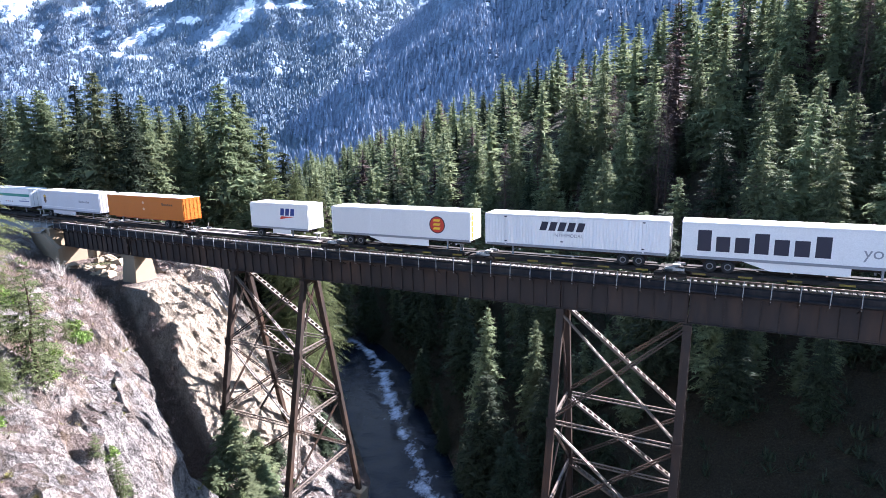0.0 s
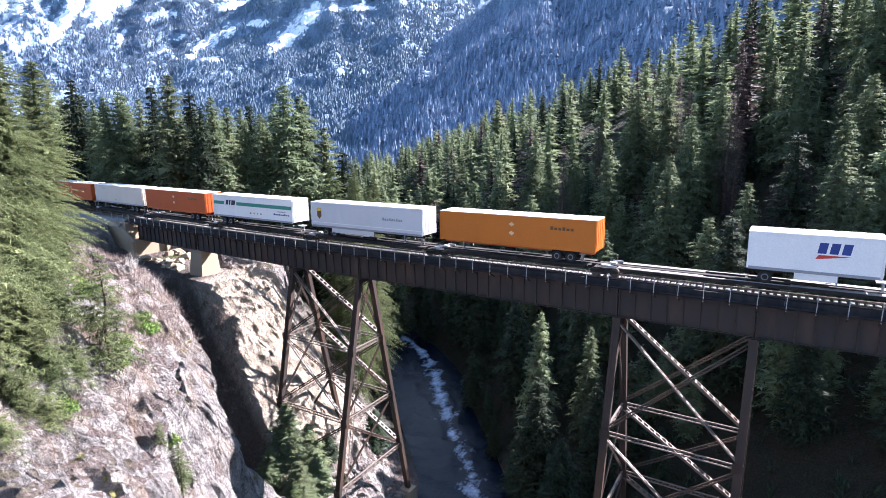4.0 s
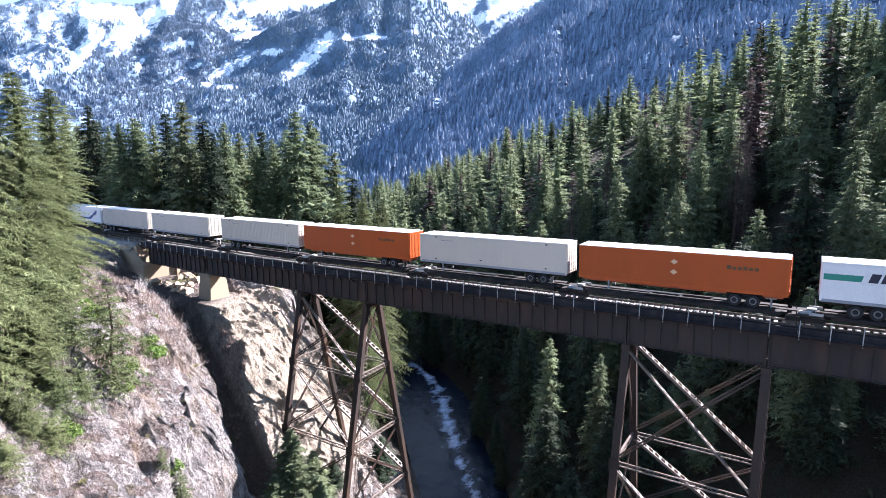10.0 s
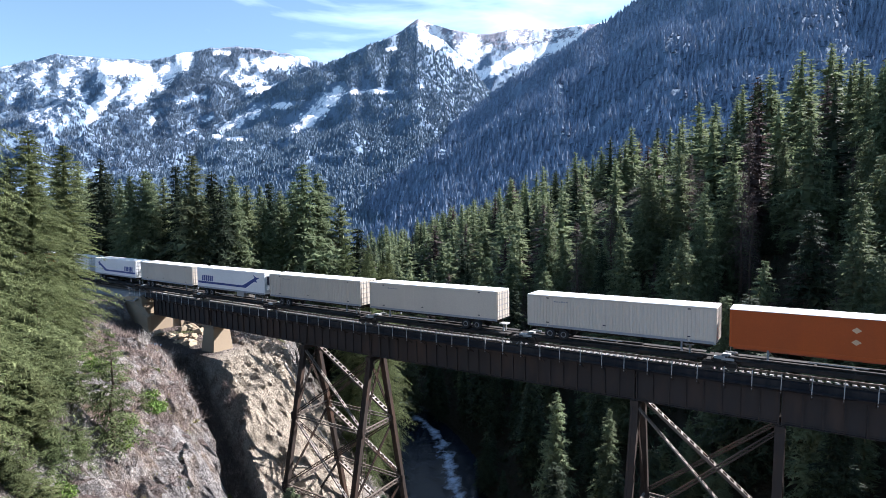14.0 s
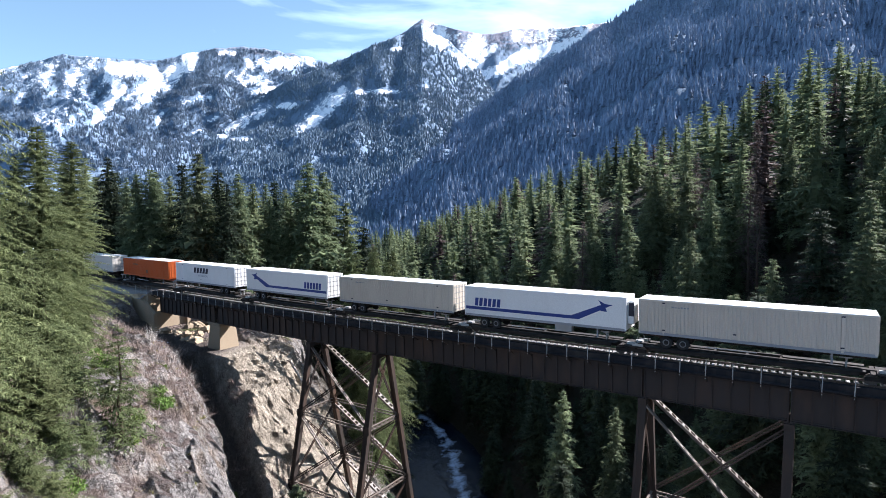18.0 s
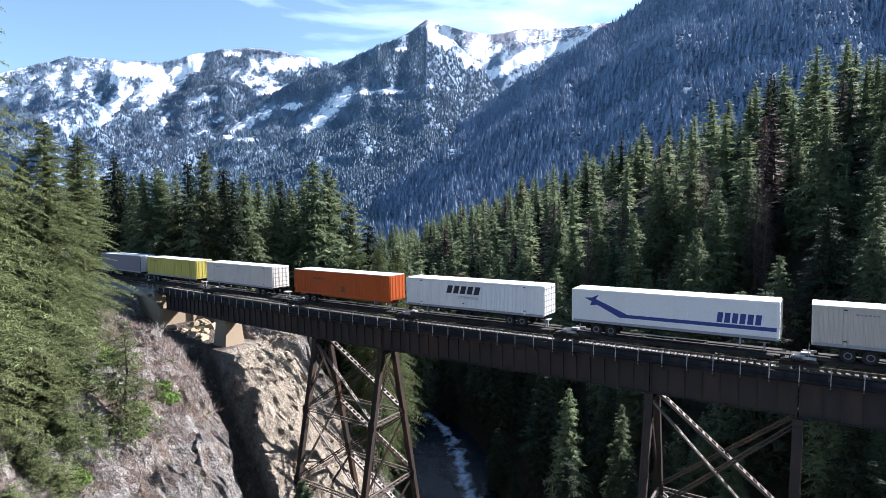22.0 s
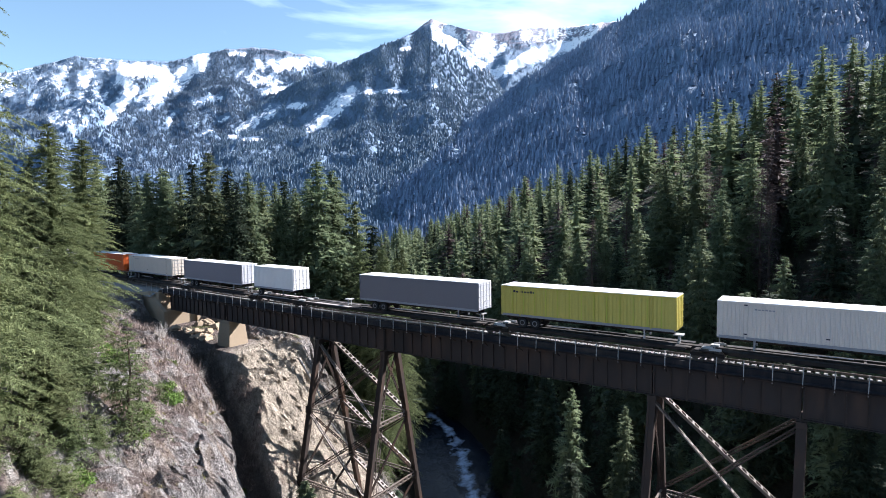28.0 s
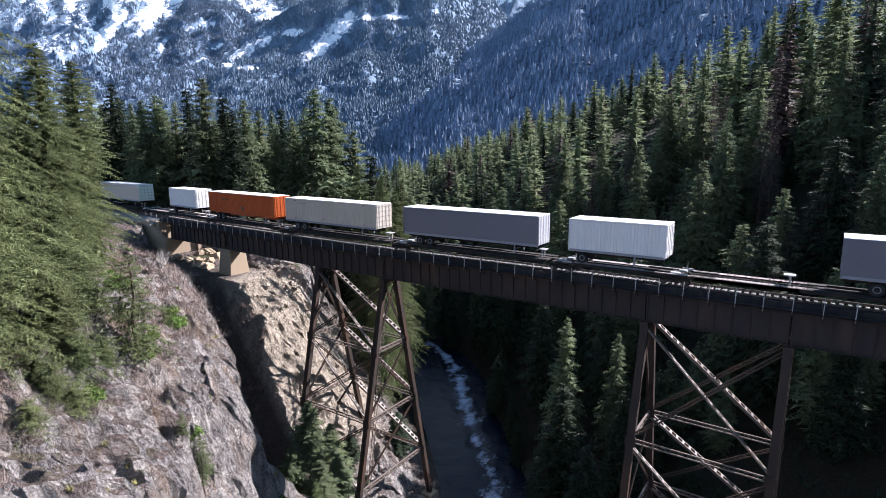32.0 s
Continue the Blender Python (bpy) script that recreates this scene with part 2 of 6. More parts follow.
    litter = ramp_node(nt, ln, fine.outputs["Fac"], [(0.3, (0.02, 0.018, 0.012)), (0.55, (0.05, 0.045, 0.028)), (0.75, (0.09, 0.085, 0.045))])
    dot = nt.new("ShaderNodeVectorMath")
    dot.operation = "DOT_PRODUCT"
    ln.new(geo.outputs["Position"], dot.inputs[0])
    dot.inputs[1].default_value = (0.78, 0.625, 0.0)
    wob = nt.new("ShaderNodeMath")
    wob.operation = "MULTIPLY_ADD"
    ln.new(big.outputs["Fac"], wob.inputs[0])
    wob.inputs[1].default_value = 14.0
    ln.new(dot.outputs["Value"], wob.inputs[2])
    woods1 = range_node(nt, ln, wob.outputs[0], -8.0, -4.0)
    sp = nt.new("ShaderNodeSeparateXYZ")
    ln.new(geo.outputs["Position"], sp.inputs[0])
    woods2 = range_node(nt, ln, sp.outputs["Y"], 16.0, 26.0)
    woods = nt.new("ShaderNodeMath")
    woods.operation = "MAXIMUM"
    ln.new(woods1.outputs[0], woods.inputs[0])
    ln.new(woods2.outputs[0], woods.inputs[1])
    bare = mix_node(nt, ln, sunlit_tan.outputs[0], bare.outputs[0], rock3.outputs[0])
    # shade painted into the ground colour, by the vertex mask
    shade_tint = nt.new("ShaderNodeAttribute")
    shade_tint.attribute_name = "shade_tint"
    shade_mix = range_node(nt, ln, shade_tint.outputs["Fac"], 0.2, 0.7, 0.0, 0.85)
    shade_browns = ramp_node(nt, ln, fine.outputs["Fac"], [(0.3, (0.06, 0.05, 0.045)), (0.55, (0.12, 0.1, 0.088)), (0.75, (0.2, 0.17, 0.15))])
    bare = mix_node(nt, ln, shade_mix.outputs[0], bare.outputs[0], shade_browns.outputs[0])
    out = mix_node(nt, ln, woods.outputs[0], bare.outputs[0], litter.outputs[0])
    ln.new(out.outputs[0], b.inputs["Base Color"])
    hsum = nt.new("ShaderNodeMath")
    hsum.operation = "MULTIPLY_ADD"
    ln.new(mid.outputs["Fac"], hsum.inputs[0])
    hsum.inputs[1].default_value = 3.0
    relief = nt.new("ShaderNodeMath")
    relief.operation = "MULTIPLY_ADD"
    ln.new(joint.outputs[0], relief.inputs[0])
    relief.inputs[1].default_value = 0.8
    ln.new(fine.outputs["Fac"], relief.inputs[2])
    ln.new(relief.outputs[0], hsum.inputs[2])
    bump_node(nt, ln, b, hsum.outputs[0], 1.0, 1.1)
    return m


def mountain_material():
    """Wooded slopes, with blue haze painted in, that give way to rock with height; snow where the land holds it, broken
    by trees and crags.
    """
    m, nt, ln, b = material("mountain_forest_and_snow", 0.9, 0, 0.1)
    geo = nt.new("ShaderNodeNewGeometry")
    sep = nt.new("ShaderNodeSeparateXYZ")
    ln.new(geo.outputs["Position"], sep.inputs[0])
    trees = noise_node(nt, ln, 0.07, 8, 0.75)
    fine = noise_node(nt, ln, 0.045, 9, 0.8)
    crag = noise_node(nt, ln, 0.02, 10, 0.75, "Object", (1.0, 1.0, 0.5))
    # distance haze painted into the woods as a blue base colour
    hazed_wood = ramp_node(nt, ln, trees.outputs["Fac"], [(0.3, (0.12, 0.17, 0.24)), (0.5, (0.15, 0.21, 0.29)), (0.72, (0.19, 0.26, 0.35))])
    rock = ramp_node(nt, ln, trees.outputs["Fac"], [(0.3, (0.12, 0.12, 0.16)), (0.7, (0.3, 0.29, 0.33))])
    alt = range_node(nt, ln, sep.outputs["Z"], 500, 1100, -0.25, 0.3)
    s1 = nt.new("ShaderNodeMath")
    s1.operation = "ADD"
    ln.new(alt.outputs[0], s1.inputs[0])
    ln.new(crag.outputs["Fac"], s1.inputs[1])
    rocky = range_node(nt, ln, s1.outputs[0], 0.66, 0.8)
    cover = nt.new("ShaderNodeAttribute")
    cover.attribute_name = "snow"
    lift = nt.new("ShaderNodeMath")
    lift.operation = "MULTIPLY_ADD"
    ln.new(fine.outputs["Fac"], lift.inputs[0])
    lift.inputs[1].default_value = 2.6
    ln.new(cover.outputs["Fac"], lift.inputs[2])
    drift = nt.new("ShaderNodeMath")
    drift.operation = "MULTIPLY_ADD"
    ln.new(alt.outputs[0], drift.inputs[0])
    drift.inputs[1].default_value = 0.2
    ln.new(lift.outputs[0], drift.inputs[2])
    snowy = range_node(nt, ln, drift.outputs[0], 2.03, 2.17)
    land = mix_node(nt, ln, rocky.outputs[0], hazed_wood.outputs[0], rock.outputs[0])
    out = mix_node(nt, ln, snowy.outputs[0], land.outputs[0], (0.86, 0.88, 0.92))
    ln.new(out.outputs[0], b.inputs["Base Color"])
    bump_node(nt, ln, b, trees.outputs["Fac"], 1.0, 5.0)
    return m


def water_material():
    m, nt, ln, b = material("river_water", 0.3, 0, 0.12)
    foam = noise_node(nt, ln, 0.3, 10, 0.75, "Object", (1.0, 0.7, 1.0))
    wave = noise_node(nt, ln, 2.5, 5, 0.6)
    run = nt.new("ShaderNodeAttribute")
    run.attribute_name = "stream"
    churn = nt.new("ShaderNodeMath")
    churn.operation = "MULTIPLY_ADD"
    ln.new(run.outputs["Fac"], churn.inputs[0])
    churn.inputs[1].default_value = 0.27
    ln.new(foam.outputs["Fac"], churn.inputs[2])
    f = range_node(nt, ln, churn.outputs[0], 0.67, 0.82)
    out = mix_node(nt, ln, f.outputs[0], (0.004, 0.008, 0.017), (0.46, 0.54, 0.68))
    ln.new(out.outputs[0], b.inputs["Base Color"])
    rr = range_node(nt, ln, f.outputs[0], 0, 1, 0.25, 0.9)
    ln.new(rr.outputs[0], b.inputs["Roughness"])
    bump_node(nt, ln, b, wave.outputs["Fac"], 0.6, 0.15)
    return m


M_GROUND, M_MOUNTAIN, M_WATER = ground_material(), mountain_material(), water_material()
M_STEEL = painted("weathered_brown_steel", (0.038, 0.028, 0.023), 0.65, 0.25, 2.0, (0.16, 0.075, 0.035))
# tan brace steel lightened for sunlight; the shaded diagonals use M_STEEL
M_BRACE = painted("sunlit_tan_steel", (0.15, 0.125, 0.105), 0.45, 0.35, 3.0, (0.1, 0.055, 0.035))
M_GIRDER = painted("dark_grey_brown_girder_paint", (0.031, 0.026, 0.025), 0.7, 0.2, 2.0, (0.15, 0.08, 0.045))
M_RAIL = painted("rail_steel", (0.2, 0.16, 0.13), 0.35, 0.2, 4.0, metal=0.8)
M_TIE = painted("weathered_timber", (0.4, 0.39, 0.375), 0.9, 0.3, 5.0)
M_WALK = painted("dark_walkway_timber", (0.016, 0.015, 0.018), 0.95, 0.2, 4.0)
M_POST = painted("galvanised_post", (0.34, 0.34, 0.33), 0.5, 0.1, 5.0)
M_BALLAST = painted("crushed_stone_ballast", (0.2, 0.19, 0.18), 0.95, 0.3, 6.0)
M_CONC = painted("weathered_concrete", (0.3, 0.235, 0.16), 0.9, 0.2, 1.0, (0.22, 0.17, 0.12))
M_WHITE = painted("white_trailer_paint", (0.74, 0.735, 0.72), 0.4, 0.08, 1.5, (0.4, 0.37, 0.33))
M_OFFWHITE = painted("aged_cream_container_paint", (0.56, 0.495, 0.41), 0.5, 0.12, 1.5, (0.3, 0.26, 0.22))
M_GREYWHITE = painted("chalky_white_container_paint", (0.63, 0.575, 0.505), 0.5, 0.1, 1.5, (0.33, 0.3, 0.27))
M_ROOF = painted("pale_roof_paint", (0.8, 0.8, 0.78), 0.45, 0.06, 1.0)
M_RUSTRED = painted("red_orange_chassis", (0.4, 0.09, 0.03), 0.6, 0.2, 3.0)
M_PALE = painted("pale_placard", (0.6, 0.4, 0.25), 0.6, 0.02)
M_PALEGREEN = painted("pale_green_door", (0.55, 0.65, 0.55), 0.5, 0.1)
M_OLIVE = painted("olive_post", (0.42, 0.42, 0.06), 0.5, 0.1)
M_RAILWHEEL = painted("worn_wheel_steel", (0.1, 0.08, 0.065), 0.5, 0.2, 4.0)
M_GREY = painted("pale_grey_trailer_paint", (0.52, 0.53, 0.56), 0.45, 0.08, 1.5, (0.3, 0.28, 0.26))
M_SLATE = painted("slate_grey_trailer_paint", (0.155, 0.152, 0.172), 0.5, 0.1, 1.5, (0.16, 0.15, 0.15))
M_ORANGE = painted("orange_container_paint", (0.42, 0.078, 0.008), 0.6, 0.2, 1.5, (0.22, 0.05, 0.015))
M_AMBER = painted("bright_amber_orange_paint", (0.5, 0.145, 0.012), 0.55, 0.14, 1.5, (0.3, 0.1, 0.02))
M_YELLOW = painted("yellow_green_trailer_paint", (0.45, 0.385, 0.085), 0.45, 0.1, 1.5, (0.35, 0.32, 0.06))
M_CAR = painted("dark_railcar_paint", (0.018, 0.016, 0.015), 0.95, 0.25, 3.0, (0.09, 0.06, 0.04))
M_CARYEL = painted("dirty_yellow_railcar_paint", (0.2, 0.15, 0.025), 0.6, 0.5, 3.0, (0.06, 0.05, 0.03))
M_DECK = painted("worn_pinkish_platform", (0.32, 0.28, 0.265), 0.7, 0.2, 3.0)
# platform steel with the shade under the trailers painted in
M_RUNWAY_SHADED = painted("shaded_runway_steel", (0.022, 0.02, 0.02), 0.95, 0.3, 3.0)
M_TYRE = painted("tyre_rubber", (0.016, 0.016, 0.017), 0.9, 0.1, 6.0)
M_RIM = painted("dull_metal_rim", (0.14, 0.14, 0.14), 0.4, 0.2, 6.0)
M_BLUE = painted("dark_blue_decal", (0.02, 0.045, 0.2), 0.45, 0.03)
M_NAVY = painted("black_blue_decal", (0.02, 0.022, 0.04), 0.45, 0.03)
M_GREEN = painted("green_decal", (0.02, 0.22, 0.16), 0.45, 0.03)
M_RED = painted("red_decal", (0.55, 0.05, 0.03), 0.45, 0.03)
M_GOLD = painted("yellow_decal", (0.8, 0.5, 0.03), 0.45, 0.03)
M_BROWN = painted("brown_shield_decal", (0.1, 0.05, 0.02), 0.45, 0.03)
M_DULL = painted("faded_grey_decal", (0.25, 0.26, 0.28), 0.5, 0.03)
M_BARK = painted("conifer_bark", (0.1, 0.07, 0.05), 0.95, 0.3, 4.0)
M_LOG = painted("bleached_log", (0.5, 0.45, 0.4), 0.9, 0.2, 4.0)
M_TWIG = painted("bare_twig_bark", (0.22, 0.17, 0.14), 0.95, 0.2, 4.0)
M_LEAF_NEAR = foliage("sunlit_fir_needles", (0.068, 0.085, 0.034), (0.155, 0.182, 0.082), 0.6, 0.38, 0.5)
M_LEAF_MID = foliage("fir_needles", (0.125, 0.16, 0.09), (0.21, 0.25, 0.135), 0.4, 0.42, 0.4, 0.3)
# dark needles, with the shade of the gorge painted in as well
M_LEAF_DARK_SHADED = foliage("shade_dark_hemlock_needles", (0.016, 0.025, 0.017), (0.042, 0.058, 0.034), 0.6, 0.25)
M_LEAF_DEAD = foliage("dead_reddish_twigs", (0.07, 0.05, 0.046), (0.12, 0.09, 0.083), 0.6, 0.25, 0.5, 0.3)
M_BARETWIG = foliage("bleached_bare_twigs", (0.25, 0.22, 0.2), (0.5, 0.46, 0.42))
# haze painted into the needles, paler on the shaded mountainside than the range
M_LEAF_FAR_HAZED = foliage("hazed_distant_needles", (0.19, 0.265, 0.36), (0.27, 0.375, 0.5), 0.1, 0.1, 0.15, 0.6, (-0.27, -0.47, 0.84))
M_LEAF_RANGE_HAZED = foliage("hazed_range_needles", (0.14, 0.2, 0.26), (0.19, 0.27, 0.35), 0.1, 0.1, 0.15, 0.65, (0.1, -0.4, 0.91))
M_SHRUB = foliage("green_shrub_leaves", (0.05, 0.085, 0.02), (0.14, 0.2, 0.05))
M_BRUSH = foliage("dry_brush_twigs", (0.09, 0.065, 0.058), (0.3, 0.235, 0.205))
M_BRUSHGREEN = foliage("yellow_green_moss", (0.11, 0.105, 0.035), (0.28, 0.26, 0.1))

# ---- land ----
GRADE = 0.012
RAIL_Z = -1.1                                         # top of rail at x = 0
CURVE_X, CURVE_RUN = -31.0, 63.0


def track_line(x):
    """The line of the track: straight over the gorge, bending away towards the far bank, then straight again."""
    d = np.maximum(CURVE_X - np.asarray(x, float), 0.0)
    c = np.minimum(d, CURVE_RUN)
    return 0.001225 * c ** 2 - 6.4e-6 * c ** 3 + 0.078 * (d - c)


def track_y(x):
    return float(track_line(x))


def track_at(x):
    y0, y1 = track_y(x - 0.5), track_y(x + 0.5)
    return Vector((x, track_y(x), RAIL_Z + GRADE * x)), math.degrees(math.atan2(y1 - y0, 1.0))


def step(a, b, v):
    v = np.clip((v - a) / (b - a), 0, 1)
    return v * v * (3 - 2 * v)


def waves(x, y, seed, size, octaves=5, gain=0.5, ridged=False):
    """Value noise over arrays."""
    total, amp, norm = np.zeros_like(x), 1.0, 0.0
    for o in range(octaves):
        f = 2 ** o / size
        xi, yi = x * f + 17.3 * o + seed, y * f - 9.1 * o + seed * 1.7
        x0, y0 = np.floor(xi), np.floor(yi)
        u, v = xi - x0, yi - y0
        u, v = u * u * (3 - 2 * u), v * v * (3 - 2 * v)

        def rnd(a, b):
            s = np.sin(a * 127.1 + b * 311.7 + seed * 74.7) * 43758.5453
            return s - np.floor(s)
        n = (rnd(x0, y0) * (1 - u) + rnd(x0 + 1, y0) * u) * (1 - v) + (rnd(x0, y0 + 1) * (1 - u) + rnd(x0 + 1, y0 + 1) * u) * v
        n = n * 2 - 1
        total += amp * ((1 - 2 * np.abs(n)) if ridged else n)
        norm += amp
        amp *= gain
    return total / norm


def bank_distance(x, y):
    """Metres across from the middle of the river: negative on the cliff side."""
    bend = 3.0 * np.sin(y / 23.0) + 42 * step(46, 100, y)
    return (x + 30 + 0.8 * y + bend * step(10, 40, np.abs(y))) / 1.28


def rib_line(x):
    """The crest of the rib of rock under the bridge: its y and its height."""
    return -2.3 - 0.33 * (x + 67), -9.5 - 0.57 * (x + 67)


def gully(x, y, z):
    """A deep cleft that runs down beside the rib, with a sheer wall on the rib's side. Also where it is."""
    cy, cz = rib_line(x)
    k = cy + 0.5 * waves(x, y, 41, 5, 3) - y
    floor_ = np.interp(k, [-3.0, -0.4, 0.5, 4.0, 6.6, 8.2, 9.4], [4.0, 0.6, -1.2, -9.5, -10.5, -6.0, 14.0])
    ends = step(-73.5, -69, x) * step(-40, -45, x)
    inside = ends * step(-1.0, 0.3, k) * step(9.6, 8.6, k)
    return z + (np.minimum(z, cz + floor_) - z) * inside, inside


def hollow(x, y):
    """The low ground between the abutment and the pier."""
    return step(-94, -89, x) * step(-69, -73, x) * step(-13, -8, y) * step(10, 6, y)


def land(x, y):
    x, y = np.asarray(x, float), np.asarray(y, float)
    u = bank_distance(x, y)
    # the cliff side: a spur in front, a recess under the bridge
    recess = 2.5 * np.exp(-((y + 7) / 6.0) ** 2)
    v = u + recess + 1.6 * waves(x, y, 3, 14, 4)
    cliff = np.interp(v, [-700, -120, -60, -40, -33, -28.5, -24.5, -22.0, -19.0, -15.5, -12, -7, -2.0, 2.5, 8],
                      [20, -4, -4, -5.5, -7.0, -10.5, -13, -18.5, -23, -28, -33, -37.5, -41.3, -42.6, -42.8])
    spur = step(-13, -20, y) * step(-60, -30, v) * step(-16, -24, v)
    cliff = cliff + 4.2 * spur + 3.0 * step(-45, -70, y) * step(-20, -34, v)
    # the wooded side
    uh = u - 17 * step(46, 110, y) * step(14, 45, u)
    hill = np.interp(uh, [7, 11, 14, 17, 23, 60, 140, 210, 300, 600], [-42.8, -42.3, -39, -36.5, -33, -11, 30, 54, 66, 70])
    hill = hill - 55 * step(170, 420, y + 0.4 * x) * step(20, 120, u) + 2.2 * waves(x, y, 8, 30, 5) * step(9, 22, u)
    z = np.where(u < 7, cliff, hill)
    rough = 2.2 * waves(x, y, 5, 8, 5, 0.6, True) + 1.0 * waves(x, y, 6, 2.4, 4, 0.6, True)
    z = z + rough * step(-3, -8, u) * (0.35 + 0.65 * step(-70, -40, u)) + 0.35 * waves(x, y, 7, 3, 3) * step(9, 12, u)
    z, _ = gully(x, y, z)
    # the valley floor drops upstream
    # upstream ground lowered to keep the bare plateau out of the camera's view
    z = z - 40 * step(170, 380, y) * step(10, -20, u)
    # the bed of the railway beyond both ends of the bridge
    bed = RAIL_Z + GRADE * x - 1.0
    ty = track_line(x)
    off = np.abs(y - ty)
    near = np.maximum(step(-88, -95, x), step(58, 66, x))
    fill = bed - 0.7 * np.maximum(off - 4.0, 0)
    cut = bed + 0.9 * np.maximum(off - 4.5, 0)
    z = z * (1 - near) + near * np.clip(z, fill, cut)
    z = z + (np.minimum(z, -8.4 + 0.25 * waves(x, y, 77, 3, 3)) - z) * hollow(x, y)
    # ground falls away from the ends of the girders
    z = np.where((x > -95) & (x < 66) & (off < 4), np.minimum(z, bed - 6.3 + 2.5 * step(-76, -90, x) + 2.5 * step(56, 66, x)), z)
    return z


def sheet(name, xs, ys, heights, mat):
    nx, ny = len(xs), len(ys)
    gx, gy = np.meshgrid(xs, ys)
    verts = np.stack([gx.ravel(), gy.ravel(), heights(gx, gy).ravel()], 1)
    i = np.arange(nx * ny).reshape(ny, nx)
    faces = np.stack([i[:-1, :-1].ravel(), i[:-1, 1:].ravel(), i[1:, 1:].ravel(), i[1:, :-1].ravel()], 1)
    return mesh_from(name, verts, faces, mat)


def mesh_from(name, verts, faces, mat, smooth=True, parent=None):
    me = bpy.data.meshes.new(name)
    n, k = faces.shape
    me.vertices.add(len(verts))
    me.vertices.foreach_set("co", np.asarray(verts, np.float32).ravel())
    me.loops.add(n * k)
    me.loops.foreach_set("vertex_index", faces.astype(np.int32).ravel())
    me.polygons.add(n)
    me.polygons.foreach_set("loop_start", (np.arange(n) * k).astype(np.int32))
    me.polygons.foreach_set("use_smooth", np.full(n, smooth))
    me.update(calc_edges=True)
    me.materials.append(mat)
    ob = new(name, me)
    if parent:
        ob.parent = parent
    return ob


def spread(lo, a, b, hi, fine, growth):
    """Coordinates that are close together between a and b and grow apart outwards."""
    out = list(np.arange(a, b, fine))
    d, left = fine, []
    p = a
    while p > lo:
        d *= growth
        p -= d
        left.append(p)
    d, p, right = fine, out[-1], []
    while p < hi:
        d *= growth
        p += d
        right.append(p)
    return np.array(left[::-1] + out + right)


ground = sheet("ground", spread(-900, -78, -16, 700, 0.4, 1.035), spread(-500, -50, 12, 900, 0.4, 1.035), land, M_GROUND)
# ledges and clefts: the steep rock is pushed in and out sideways
co = np.empty(len(ground.data.vertices) * 3, np.float32)
ground.data.vertices.foreach_get("co", co)
co = co.reshape(-1, 3).astype(float)
gx0, gy0, gz0 = co[:, 0], co[:, 1], co[:, 2]
gu0 = bank_distance(gx0, gy0)
wgt = (1 - 0.8 * gully(gx0, gy0, gz0)[1]) * step(-5, -9, gu0) * step(-60, -38, gu0) * step(-75, -50, gy0) * step(60, 30, gy0)
push = 1.5 * waves(gx0 * 0.5 + 0.9 * gz0, gy0 + 0.5 * gz0, 14, 4.2, 4, 0.6, True) + 1.0 * waves(gx0 + 0.3 * gz0, gy0 * 1.2 - 0.8 * gz0, 15, 2.3, 3, 0.6)
blocks = np.round(2.2 * waves(gx0 * 0.6 + 0.7 * gz0, gy0 + 0.3 * gz0, 24, 4.0, 3, 0.5)) / 2.2
tan_zone = step(24, 17, np.hypot(gx0 + 57, gy0 - 4))
push = push * (1 - 0.75 * tan_zone) + 1.9 * blocks * tan_zone
co[:, 0] += wgt * push * 0.62
co[:, 1] += wgt * push * 0.36 + wgt * 0.5 * waves(gx0 + gz0, gy0, 16, 3.0, 3)
jit = np.random.default_rng(19)
co[:, :2] += jit.uniform(-0.15, 0.15, (len(co), 2)) * step(-2, -6, gu0)[:, None]
co[:, 2] += jit.normal(0, 0.06, len(co)) * wgt * (1 - 0.7 * tan_zone)
ground.data.vertices.foreach_set("co", co.astype(np.float32).ravel())
ground.data.polygons.foreach_set("use_smooth", np.zeros(len(ground.data.polygons), bool))
ground.data.update()
# where the cleft and the bank by the abutment get painted shade
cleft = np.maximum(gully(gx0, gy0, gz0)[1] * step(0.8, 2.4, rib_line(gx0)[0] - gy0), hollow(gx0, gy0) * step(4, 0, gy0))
ground.data.attributes.new("shade_tint", "FLOAT", "POINT").data.foreach_set("value", cleft.astype(np.float32))
tagged(ground, "pale grey rock cliff with brown soil and forest floor", "ground", kind="structure")

# the ranges round the valley, by bearing (degrees to the left of +y) and height over the horizon
RIDGE_AZ = [-180, -120, -60, -30, -8, 0, 7, 14, 18, 22, 26, 29, 33, 35.3, 37.2, 40, 44, 46.3, 49.5, 52.2, 54.8, 57, 59.4, 62.4, 66.4, 69, 71, 80, 100, 140, 180]
RIDGE_EL = [8, 9, 10, 12, 15, 16, 16.5, 16.9, 16.7, 16.5, 16.6, 16.2, 17.0, 17.6, 16.4, 14.4, 13.5, 14.0, 14.4, 14.5, 14.1, 13.5, 12.7, 12.5, 12.4, 11.3, 10.5, 9, 8, 8, 8]
CONE_AZ = [20, 26.2, 29.2, 30.9, 32.6, 34.2, 35.3, 37.2, 40.1, 44.7, 47.2, 51.2, 54.3, 57.2, 62.1, 70, 80]
CONE_EL = [3, 8.5, 12.4, 14.2, 15.7, 16.4, 17.4, 16.3, 15.3, 13.2, 12.3, 10.0, 7.8, 6.3, 4.6, 3.0, 1]
SIDE_AZ = [-40, -12, -3, 4, 10, 14.3, 17.3, 22, 25.7, 29.6, 33, 38.6, 44, 50]
